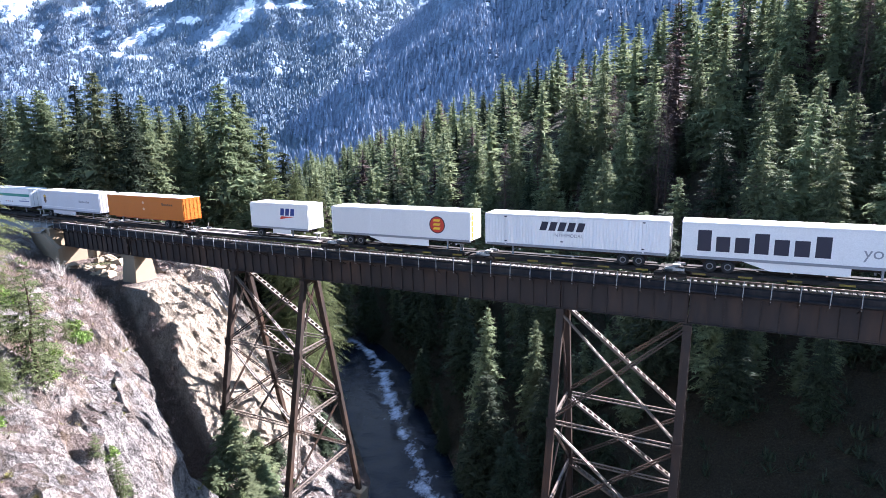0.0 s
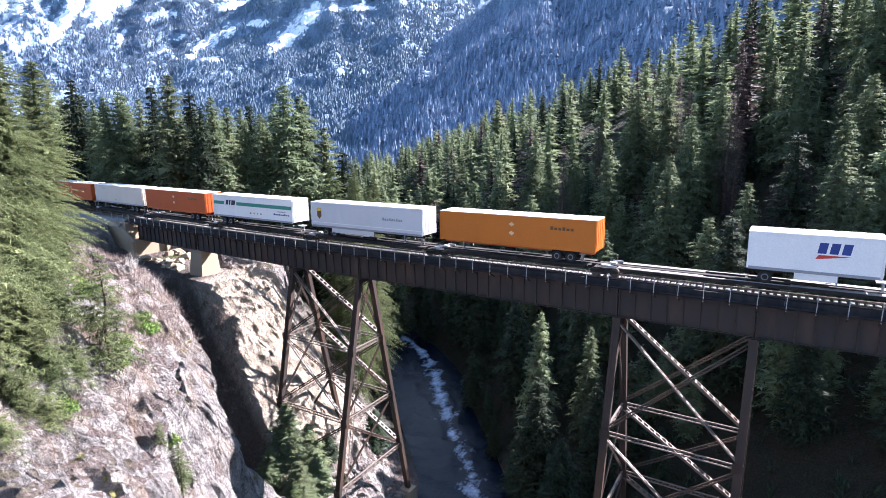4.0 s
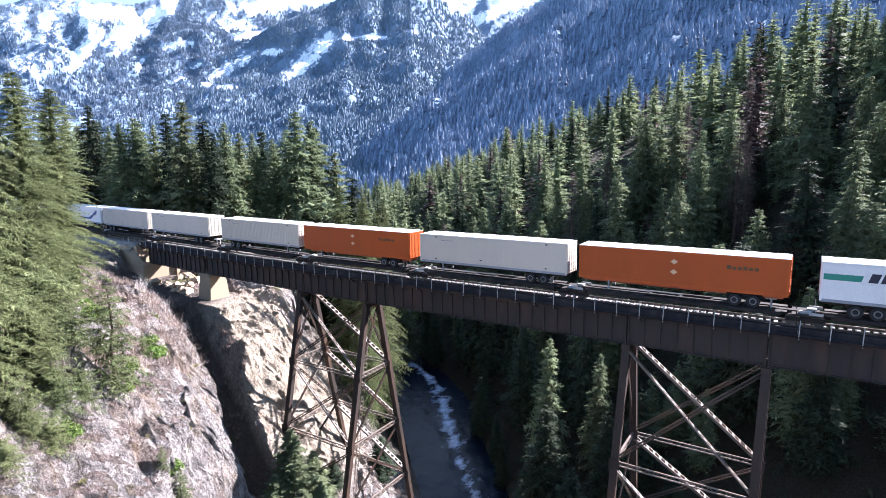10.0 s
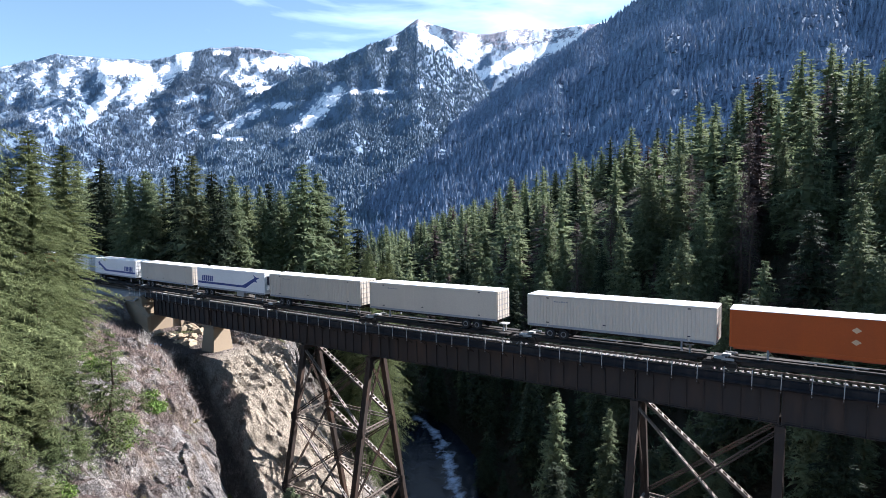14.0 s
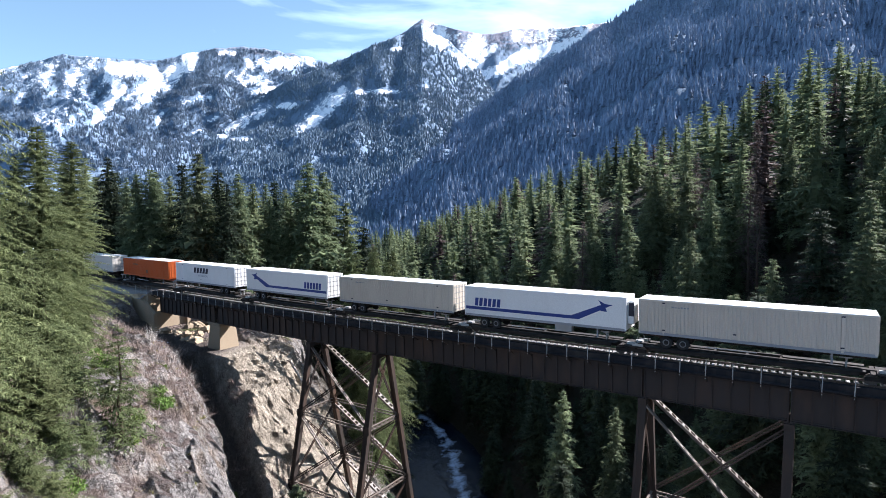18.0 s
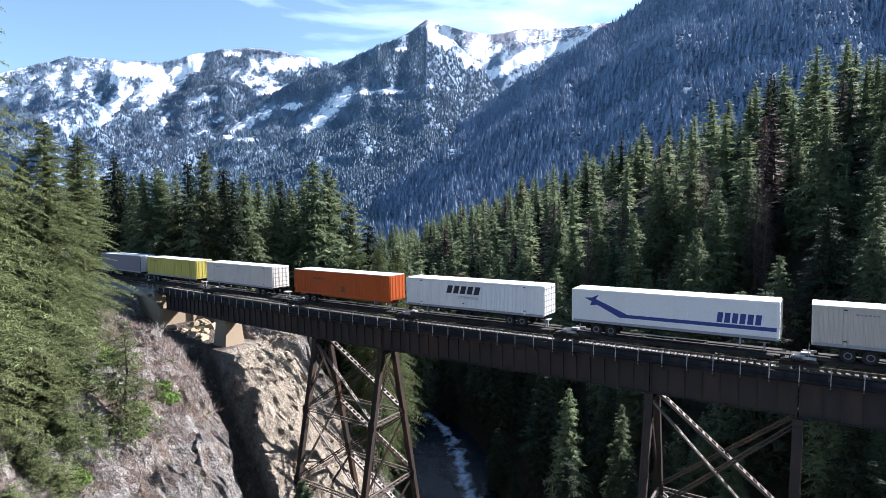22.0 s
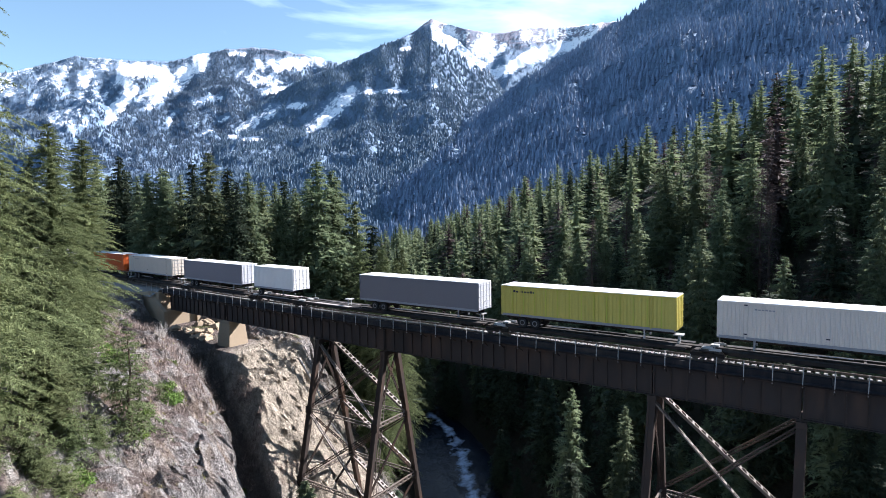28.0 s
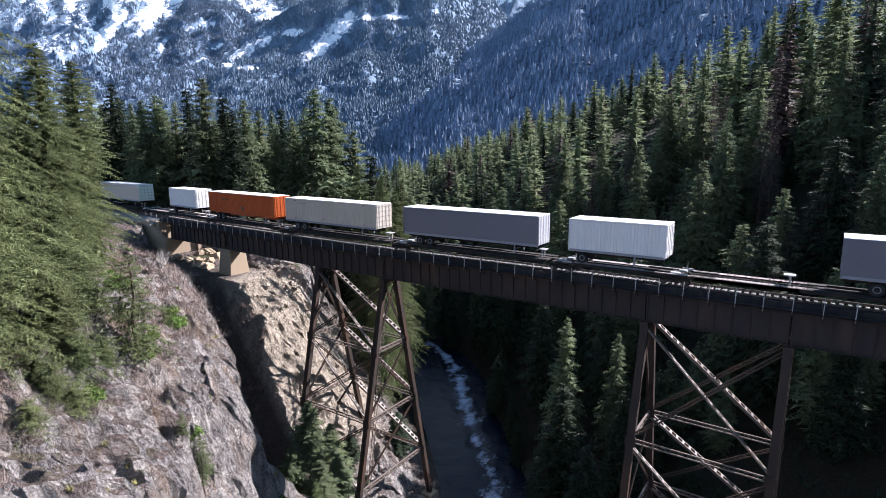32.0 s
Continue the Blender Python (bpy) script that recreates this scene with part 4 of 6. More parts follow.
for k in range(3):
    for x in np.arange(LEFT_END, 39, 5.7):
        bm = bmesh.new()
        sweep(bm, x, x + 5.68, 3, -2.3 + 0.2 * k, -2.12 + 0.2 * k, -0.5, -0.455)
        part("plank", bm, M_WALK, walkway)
for z in (0.68, 0.3):
    bm = bmesh.new()
    sweep(bm, LEFT_END, 40, 1.9, -2.36, -2.345, z - 0.008, z + 0.008)
    part("cable", bm, M_STEEL, walkway)

# stone-coloured piers where the bridge meets the banks
def pier(name, x0, x1, half, top, foot, spread_, label):
    y = track_y((x0 + x1) / 2)
    t = thing(name, pose(0, 0, 0), label, "bridge pier")
    bm = bmesh.new()
    v = box(bm, x0, x1, y - half, y + half, foot, top)
    for k in v[:4]:
        k.co.x += spread_ * (1 if k.co.x > (x0 + x1) / 2 else -1)
        k.co.y += spread_ * 1.3 * (1 if k.co.y > y else -1)
    bmesh.ops.bevel(bm, geom=bm.edges[:], offset=0.06, segments=1, affect="EDGES")
    part("shaft", bm, M_CONC, t)
    part("bearing_cap", boxes((x0 - 0.15, x1 + 0.15, y - half - 0.15, y + half + 0.15, top + 0.004, top + 0.4)), M_CONC, t)
    return t


pier("concrete_pier", -74.6, -72.2, 1.35, rail(-73) + GIRDER_BOT - 0.42, -14.0, 0.6, "battered pale concrete pier at the cliff edge")
ab = thing("bridge_abutment", pose(0, 0, 0), "pale concrete abutment with sloping wing wall", "bridge abutment")
ya = track_y(-91)
part("breast_wall", boxes((-93.5, -89.2, ya - 2.6, ya + 2.6, -13, rail(-91) + GIRDER_BOT - 0.02)), M_CONC, ab)
part("back_wall", boxes((-93.5, -91.2, ya - 2.58, ya + 2.58, rail(-91) + GIRDER_BOT - 0.02, rail(-91) - 0.6)), M_CONC, ab)
for s in (-1, 1):
    bm = bmesh.new()
    w = [(-93.5, rail(-91) - 0.5), (-103.0, rail(-91) - 1.8), (-103.0, -11.0), (-88.6, -11.0), (-88.6, rail(-91) + GIRDER_BOT - 0.02)]
    f = [bm.verts.new((x, ya + s * 2.62 + (0.0 if x > -100 else s * 0.5), z)) for x, z in w]
    g = [bm.verts.new((x, ya + s * 3.2 + (0.0 if x > -100 else s * 0.5), z)) for x, z in w]
    bm.faces.new(f)
    bm.faces.new(g[::-1])
    for k in range(5):
        bm.faces.new((f[k], g[k], g[(k + 1) % 5], f[(k + 1) % 5]))
    bmesh.ops.recalc_face_normals(bm, faces=bm.faces[:])
    part("wing_wall", bm, M_CONC, ab)
ab2 = thing("bridge_abutment", pose(0, 0, 0), "pale concrete abutment in the shade of the woods", "bridge abutment")
part("breast_wall", boxes((60.4, 64, -2.6, 2.6, -12, rail(62) + GIRDER_BOT - 0.02)), M_CONC, ab2)
part("back_wall", boxes((62.2, 64, -2.58, 2.58, rail(62) + GIRDER_BOT - 0.02, rail(62) - 0.6)), M_CONC, ab2)

# ---- train ----
SPEED = 11.616
# kind of load and the place of its rear end at the start
LOADS = [("lettered_white", -1.9), ("slant_white", -19.0), ("roundel", -36.7), ("pup_logo", -48.5), ("orange_bright", -76.5), ("grey_shield", -94.8), ("green_stripe", -114.2), ("orange", -132.3), ("cream", -149.6), ("orange", -167.2), ("cream_rib", -184.3), ("cream", -203.7), ("cream_rib", -221.2), ("reefer_fwd", -238.4), ("cream_rib", -255.9), ("reefer_back", -274.1), ("slant_white", -293.0), ("orange_rib", -311.5), ("white_rib", -332.1), ("yellow", -351.3), ("slate", -370.1), ("pup_plain", -390.6), ("slate", -409.8), ("cream_rib", -429.9), ("orange_rib", -448.4), ("pup_plain", -460.6), ("white_green", -488.0)]
FLOOR = 2.2                                           # of a trailer, over the rail
HIGH, WIDE = 2.85, 1.295
MOVING = []

KINDS = {
    "lettered_white": ("white box trailer with large dark blue lettering blocks and side skirt", M_WHITE),
    "slant_white": ("white ribbed container on a chassis with slanted dark lettering blocks", M_WHITE),
    "roundel": ("white box trailer with a red and yellow roundel and side skirt", M_WHITE),
    "pup_logo": ("short white box trailer with a blue and orange emblem", M_WHITE),
    "orange": ("bright orange box trailer with two pale diamonds", M_ORANGE),
    "orange_bright": ("bright amber-orange box trailer with two pale diamonds", M_AMBER),
    "orange_rib": ("orange ribbed container on a trailer chassis", M_ORANGE),
    "grey_shield": ("pale grey box trailer with a brown shield emblem", M_GREY),
    "green_stripe": ("white box trailer with a long green stripe", M_WHITE),
    "cream": ("plain off-white box trailer with grimy sides", M_OFFWHITE),
    "cream_rib": ("off-white ribbed container on a trailer chassis", M_OFFWHITE),
    "white_rib": ("white ribbed container on a trailer chassis", M_GREYWHITE),
    "reefer_fwd": ("white refrigerated trailer with a blue arrow stripe pointing forward", M_WHITE),
    "reefer_back": ("white refrigerated trailer with a blue arrow stripe pointing back", M_WHITE),
    "yellow": ("yellow-green ribbed container on a trailer chassis", M_YELLOW),
    "slate": ("plain slate-grey box trailer", M_SLATE),
    "pup_plain": ("short plain white ribbed box trailer", M_WHITE),
    "white_green": ("white container with pale green end doors", M_OFFWHITE),
}


def ribbed_box(n, wide, z0, z1, pitch, depth):
    """A box whose long sides are folded into upright ribs."""
    bm = bmesh.new()
    k = int((n - 0.5) / pitch)
    start = (n - k * pitch) / 2
    side = [(0, 0.0)]
    for i in range(k):
        x = start + i * pitch
        side += [(x, 0.0), (x + pitch * 0.15, depth), (x + pitch * 0.5, depth), (x + pitch * 0.65, 0.0)]
    side.append((n, 0.0))
    ring = [(x, -wide + d) for x, d in side] + [(x, wide - d) for x, d in reversed(side)]
    lo = [bm.verts.new((x, y, z0)) for x, y in ring]
    hi = [bm.verts.new((x, y, z1)) for x, y in ring]
    c = len(ring)
    for i in range(c):
        bm.faces.new((lo[i], lo[(i + 1) % c], hi[(i + 1) % c], hi[i]))
    m = len(side)
    for i in range(m - 1):
        a, b = i, c - 1 - i
        bm.faces.new((lo[a], lo[b], lo[b - 1], lo[a + 1]))
        bm.faces.new((hi[a], hi[a + 1], hi[b - 1], hi[b]))
    return bm


def decal(t, name, pts, mat, label="", y=-WIDE - 0.006):
    """A flat painted shape on the near side, from its outline in x and height over the floor."""
    bm = bmesh.new()
    f = [bm.verts.new((x, y, FLOOR + z)) for x, z in pts]
    b = [bm.verts.new((x, y + 0.004, FLOOR + z)) for x, z in pts]
    bm.faces.new(f)
    bm.faces.new(b[::-1])
    for i in range(len(pts)):
        j = (i + 1) % len(pts)
        bm.faces.new((f[i], b[i], b[j], f[j]))
    bmesh.ops.recalc_face_normals(bm, faces=bm.faces[:])
    return part(name, bm, mat, t, label)


def bars(t, x0, x1, z0, z1, count, mat, slant=0.0, name="lettering_block"):
    """A row of plain blocks in place of a word."""
    w = (x1 - x0) / count
    for i in range(count):
        a = x0 + i * w
        top = z1 if i == 0 or count < 4 else z1 - (z1 - z0) * (0.0 if slant else (0.28 if i % 3 else 0.05))
        decal(t, name, [(a, z0), (a + w * 0.74, z0), (a + w * 0.74 + slant * (top - z0), top), (a + slant * (top - z0), top)], mat)


def wording(t, text, x, z, size, mat):
    """A painted word on the near side, flat against it."""
    cu = bpy.data.curves.new("lettering", "FONT")
    cu.body, cu.size, cu.extrude = text, size, 0.002
    tmp = bpy.data.objects.new("lettering", cu)
    me = bpy.data.meshes.new_from_object(tmp)
    bpy.data.objects.remove(tmp)
    me.materials.clear()
    me.materials.append(mat)
    return shared("lettering", me, t, pose(x, -WIDE - 0.008, FLOOR + z, 90, 0, 0))


def disc(cx, cz, r, k=24):
    return [(cx + r * math.cos(2 * math.pi * i / k), cz + r * math.sin(2 * math.pi * i / k)) for i in range(k)]


def wheel_meshes():
    out = []
    for nm, rr, x0, x1, mat in (("tyre", 0.5, 0.0, 0.28, M_TYRE), ("rim", 0.28, -0.012, 0.27, M_RIM)):
        bm = bmesh.new()
        rings = []
        prof = [(x0, rr * 0.6), (x0, rr * 0.94), (x0 + 0.04, rr), (x1 - 0.04, rr), (x1, rr * 0.94), (x1, rr * 0.6)] if nm == "tyre" else [(x0 + 0.05, 0.1), (x0, rr * 0.75), (x0 + 0.02, rr + 0.03), (x1, rr + 0.03)]
        for y, r in prof:
            rings.append([bm.verts.new((r * math.cos(math.pi * k / 9), y, r * math.sin(math.pi * k / 9))) for k in range(18)])
        for a, b in zip(rings[:-1], rings[1:]):
            for k in range(18):
                bm.faces.new((a[k], a[(k + 1) % 18], b[(k + 1) % 18], b[k]))
        bm.faces.new(rings[0])
        bm.faces.new(rings[-1][::-1])
        bmesh.ops.recalc_face_normals(bm, faces=bm.faces[:])
        me = bpy.data.meshes.new(nm)
        bm.to_mesh(me)
        bm.free()
        me.materials.append(mat)
        out.append(me)
    return out


TYRE_ME, RIM_ME = wheel_meshes()


def add_wheel(t, x, s):
    m = pose(x, -1.25, FLOOR - 0.68) if s < 0 else pose(x, 1.25, FLOOR - 0.68, 0, 0, 180)
    w = shared("wheel", TYRE_ME, t, m)
    shared("rim", RIM_ME, w, Matrix(), "dull metal rim")


def end_doors(t, n, mat, hinges=True):
    """Doors, locking rods and frame on the front-facing end."""
    z0, z1 = FLOOR + 0.05, FLOOR + HIGH - 0.06
    for s in (-1, 1):
        d = part("end_door", boxes((n + 0.004, n + 0.05, min(0.01 * s, s * (WIDE - 0.1)), max(0.01 * s, s * (WIDE - 0.1)), z0, z1)), mat, t)
        for k in (0.3, 0.85):
            bm = bmesh.new()
            tube(bm, (n + 0.09, s * k, z0 + 0.02), (n + 0.09, s * k, z1 - 0.02), 0.022, 0.022, 6)
            part("locking_rod", bm, mat if mat in (M_ORANGE, M_AMBER, M_YELLOW) else M_POST, d)
        for q in range(5):
            zz = z0 + 0.25 + q * (z1 - z0 - 0.5) / 4
            part("hinge", boxes((n + 0.05, n + 0.075, s * 0.05 if s > 0 else -WIDE + 0.12, WIDE - 0.12 if s > 0 else -0.05, zz - 0.035, zz + 0.035)), (mat if mat in (M_ORANGE, M_AMBER, M_YELLOW) else M_POST) if hinges else mat, d)


def trailer(kind):
    label, mat = KINDS[kind]
    pup = kind.startswith("pup")
    n = 8.5 if pup else 16.15
    t = thing("box_trailer" if "rib" not in kind and kind != "yellow" else "container_trailer", pose(0, 0, 0), label, "trailer", "trailers of the train")
    ribs = "rib" in kind or kind in ("yellow", "slant_white", "pup_plain", "white_green")
    if ribs:
        bm = ribbed_box(n, WIDE, FLOOR, FLOOR + HIGH - 0.05, 0.29 if kind != "yellow" else 0.62, 0.04 if kind != "yellow" else 0.06)
    else:
        bm = boxes((0, n, -WIDE, WIDE, FLOOR, FLOOR + HIGH - 0.05))
        bmesh.ops.bevel(bm, geom=[e for e in bm.edges if abs(e.verts[0].co.z - e.verts[1].co.z) > 1], offset=0.06, segments=2, affect="EDGES")
    part("body", bm, mat, t)
    bm = boxes((-0.02, n + 0.02, -WIDE - 0.02, WIDE + 0.02, FLOOR + HIGH - 0.05, FLOOR + HIGH))
    bmesh.ops.bevel(bm, geom=bm.edges[:], offset=0.015, segments=1, affect="EDGES")
    part("roof", bm, M_ROOF, t, "pale roof")
    for s in (-1, 1):
        part("bottom_rail", boxes((0, n, s * (WIDE + 0.012) - 0.02, s * (WIDE + 0.012) + 0.02, FLOOR - 0.1, FLOOR + 0.12)), M_DULL if mat not in (M_ORANGE, M_AMBER) else mat, t)
        part("top_rail", boxes((0, n, s * (WIDE + 0.01) - 0.015, s * (WIDE + 0.01) + 0.015, FLOOR + HIGH - 0.16, FLOOR + HIGH - 0.06)), mat, t)
        for x in (0.06, n - 0.06) + (((2.0, n - 2.0) if ribs and not pup else ())):
            part("corner_post", boxes((x - 0.07, x + 0.07, s * (WIDE + 0.014) - 0.02, s * (WIDE + 0.014) + 0.02, FLOOR, FLOOR + HIGH - 0.06)), mat, t)
    if not ribs and kind not in ("slate",):
        for i in range(1, int(n / 1.22)):
            x = i * 1.22
            part("panel_seam", boxes((x - 0.012, x + 0.012, -WIDE - 0.004, -WIDE + 0.01, FLOOR + 0.12, FLOOR + HIGH - 0.16)), mat, t)
    # running gear
    for y in (-0.45, 0.45):
        part("chassis_beam", boxes((0.2, n - 0.3, y - 0.07, y + 0.07, FLOOR - 0.42, FLOOR - 0.1)), M_CAR if kind != "orange" and not kind.startswith("orange") else M_RUSTRED, t)
    axle = (2.2, 3.5) if not pup else (1.3,)
    if kind in ("orange", "orange_bright", "cream", "orange_rib", "white_rib", "slant_white") and not pup:
        axle = (n - 3.6, n - 2.3) if kind in ("orange", "orange_bright", "cream", "white_rib", "slant_white") else axle
    for x in axle:
        for s in (-1, 1):
            add_wheel(t, x, s)
        bm = bmesh.new()
        tube(bm, (x, -1.2, FLOOR - 0.68), (x, 1.2, FLOOR - 0.68), 0.07, 0.07, 8)
        part("axle", bm, M_CAR, t)
    part("wheel_carriage", boxes((min(axle) - 0.6, max(axle) + 0.6, -0.9, 0.9, FLOOR - 0.5, FLOOR - 0.12)), M_CAR, t)
    leg = n - 2.6 if min(axle) < n / 2 else 2.6
    for y in (-0.95, 0.95):
        part("landing_leg", boxes((leg - 0.07, leg + 0.07, y - 0.07, y + 0.07, FLOOR - 0.95, FLOOR - 0.1)), M_DULL, t)
    part("landing_brace", boxes((leg - 0.03, leg + 0.03, -0.95, 0.95, FLOOR - 0.6, FLOOR - 0.54)), M_DULL, t)
    for y in (-1.18,):
        part("side_guard", boxes((5.2, 8.8 if not pup else 5.6, y - 0.02, y + 0.02, FLOOR - 0.75, FLOOR - 0.68)), M_POST, t)
    if kind in ("roundel", "lettered_white"):
        for s in (-1, 1):
            bm = bmesh.new()
            pts = [(4.2, -0.02), (11.6, -0.02), (11.6, -0.75), (6.4, -0.75)]
            f = [bm.verts.new((x, s * 1.25, FLOOR + z)) for x, z in pts]
            b = [bm.verts.new((x, s * 1.22, FLOOR + z)) for x, z in pts]
            bm.faces.new(f)
            bm.faces.new(b[::-1])
            for i in range(4):
                bm.faces.new((f[i], b[i], b[(i + 1) % 4], f[(i + 1) % 4]))
            bmesh.ops.recalc_face_normals(bm, faces=bm.faces[:])
            part("side_skirt", bm, M_WHITE, t)
    if kind in ("grey_shield", "pup_logo"):
        for s in (-1, 1):
            part("side_skirt", boxes((3.2, n - 2.6 if pup else 9.5, s * 1.24 - 0.015, s * 1.24 + 0.015, FLOOR - 0.62, FLOOR - 0.02)), mat, t)
    # the end that faces forward
    if kind == "reefer_fwd":
        bm = boxes((n + 0.02, n + 0.55, -0.95, 0.95, FLOOR + 0.5, FLOOR + 2.5))
        bmesh.ops.bevel(bm, geom=bm.edges[:], offset=0.06, segments=2, affect="EDGES")
        u = part("cooling_unit", bm, M_WHITE, t)
        part("cooling_grille", boxes((n + 0.1, n + 0.56, -0.97, -0.955, FLOOR + 1.2, FLOOR + 2.35)), M_NAVY, u, "dark louvred grille")
        part("fuel_tank", boxes((9.6, 11.2, -1.15, -0.6, FLOOR - 0.72, FLOOR - 0.12)), M_POST, t)
    elif kind in ("lettered_white", "grey_shield", "green_stripe", "pup_logo", "pup_plain", "roundel", "slate"):
        end_doors(t, n, mat if kind != "slate" else M_GREY, False)
    else:
        end_doors(t, n, mat if kind != "white_green" else M_PALEGREEN)
    # painted marks
    if kind == "lettered_white":
        bars(t, 1.2, 10.6, 0.55, 2.25, 7, M_NAVY)
        wording(t, "your", 12.2, 0.75, 1.25, M_DULL)
    elif kind == "slant_white":
        bars(t, 5.2, 9.3, 1.5, 2.3, 5, M_NAVY, 0.3)
        wording(t, "INTERMODAL", 6.5, 0.98, 0.42, M_DULL)
    elif kind == "roundel":
        decal(t, "roundel", disc(12.6, 1.45, 0.86), M_NAVY)
        decal(t, "roundel_disc", disc(12.6, 1.45, 0.76), M_RED, y=-WIDE - 0.011)
        for z in (0.98, 1.38, 1.78):
            decal(t, "roundel_bar", [(12.15, z), (12.85, z), (12.98, z + 0.22), (12.25, z + 0.22)], M_GOLD, y=-WIDE - 0.016)
        part("end_stripe", boxes((n + 0.052, n + 0.056, -1.15, -0.75, FLOOR + 0.1, FLOOR + 2.7)), M_GOLD, t)
    elif kind == "pup_logo":
        bars(t, 4.5, 6.7, 1.5, 2.3, 3, M_BLUE, 0.15)
        decal(t, "emblem_wedge", [(4.4, 1.05), (6.6, 1.38), (4.6, 1.4)], M_RED)
    elif kind in ("orange", "orange_bright"):
        for z in (0.9, 1.75):
            decal(t, "diamond", [(8.0, z), (8.3, z + 0.22), (8.0, z + 0.44), (7.7, z + 0.22)], M_PALE)
        bars(t, 11.9, 14.2, 1.72, 2.05, 6, M_BROWN)
    elif kind == "orange_rib":
        bars(t, 3.6, 5.6, 1.75, 2.05, 6, M_BROWN)
        decal(t, "placard", [(8.4, 0.5), (9.0, 0.5), (9.0, 1.1), (8.4, 1.1)], M_BROWN)
    elif kind == "grey_shield":
        decal(t, "shield", [(0.95, 1.2), (1.3, 0.85), (1.65, 1.2), (1.65, 2.05), (1.3, 2.2), (0.95, 2.05)], M_BROWN)
        decal(t, "shield_top", [(1.0, 1.75), (1.6, 1.85), (1.6, 2.03), (1.3, 2.16), (1.0, 2.03)], M_GOLD, y=-WIDE - 0.011)
        bars(t, 10.8, 13.6, 1.3, 1.62, 9, M_DULL)
        decal(t, "stripe", [(0.1, 0.42), (16.0, 0.42), (16.0, 0.5), (0.1, 0.5)], M_WHITE)
    elif kind == "green_stripe":
        decal(t, "stripe", [(0.1, 1.55), (16.0, 1.55), (16.0, 2.0), (0.1, 2.0)], M_GREEN)
        decal(t, "emblem_panel", [(2.3, 1.35), (5.0, 1.35), (5.3, 2.35), (2.6, 2.35)], M_WHITE, y=-WIDE - 0.011)
        bars_y = [(2.75, 3.3), (3.45, 3.75), (3.95, 4.75)]
        for a, b in bars_y:
            decal(t, "lettering_block", [(a, 1.55), (b, 1.55), (b + 0.2, 2.2), (a + 0.2, 2.2)], M_NAVY, y=-WIDE - 0.016)
        bars(t, 12.6, 15.6, 0.75, 0.98, 9, M_BLUE)
        bars(t, 13.4, 14.9, 1.15, 1.3, 7, M_DULL)
        for x, mt in ((8.0, M_BROWN), (8.7, M_RED), (9.4, M_DULL), (10.1, M_BROWN)):
            decal(t, "placard", disc(x, 0.7, 0.13, 10), mt)
    elif kind in ("reefer_fwd", "reefer_back"):
        k = (lambda x: x) if kind == "reefer_fwd" else (lambda x: n - x)
        line = [(0.1, 0.42), (11.9, 0.42), (14.2, 1.55), (14.1, 1.95), (11.2, 0.72), (0.1, 0.72)]
        decal(t, "arrow_stripe", [(k(x), z + 0.15) for x, z in line], M_BLUE)
        decal(t, "arrow_head", [(k(x), z + 0.15) for x, z in ((13.9, 1.35), (14.5, 1.3), (14.35, 1.65), (15.0, 1.95), (14.3, 2.0), (13.7, 2.3), (14.0, 1.85))], M_BLUE, y=-WIDE - 0.011)
        a, b = (1.15, 4.1) if kind == "reefer_fwd" else (11.9, 15.1)
        bars(t, a, b, 0.95, 1.75, 6, M_BLUE, 0.1)
    elif kind == "yellow":
        bars(t, 1.3, 3.6, 2.2, 2.42, 8, M_NAVY)
        for i in range(13):
            part("side_post", boxes((1.2 + i * 1.15 - 0.05, 1.2 + i * 1.15 + 0.05, -WIDE - 0.012, -WIDE + 0.03, FLOOR + 0.1, FLOOR + HIGH - 0.1)), M_OLIVE, t)
    if kind in ("cream", "cream_rib", "white_rib", "slant_white"):
        for x, z in ((2.0, 2.55), (n - 2.0, 2.55), (2.0, 0.3), (n - 2.0, 0.3), (n * 0.45, 0.5)):
            decal(t, "casting_mark", [(x - 0.12, z), (x + 0.12, z), (x + 0.12, z + 0.1), (x - 0.12, z + 0.1)], M_NAVY, y=-WIDE - 0.036)
        if kind != "slant_white":
            bars(t, 2.6, 4.0, 2.25, 2.38, 6, M_DULL)
    return t, n


def bogie(car, x):
    b = part("bogie", boxes((x - 1.25, x + 1.25, -1.02, -0.9, 0.32, 0.62), (x - 1.25, x + 1.25, 0.9, 1.02, 0.32, 0.62), (x - 0.35, x + 0.35, -0.95, 0.95, 0.3, 0.72)), M_CAR, car)
    for dx in (-0.88, 0.88):
        for s in (-1, 1):
            bm = bmesh.new()
            tube(bm, (x + dx, s * 0.69, 0.42), (x + dx, s * 0.82, 0.42), 0.42, 0.42, 20)
            part("rail_wheel", bm, M_RAILWHEEL, b)
        bm = bmesh.new()
        tube(bm, (x + dx, -0.8, 0.42), (x + dx, 0.8, 0.42), 0.09, 0.09, 8)
        part("axle", bm, M_CAR, b)
    for s in (-1, 1):
        part("spring_pack", boxes((x - 0.25, x + 0.25, s * 1.04 - 0.03, s * 1.04 + 0.03, 0.26, 0.55)), M_CAR, b)
    return b


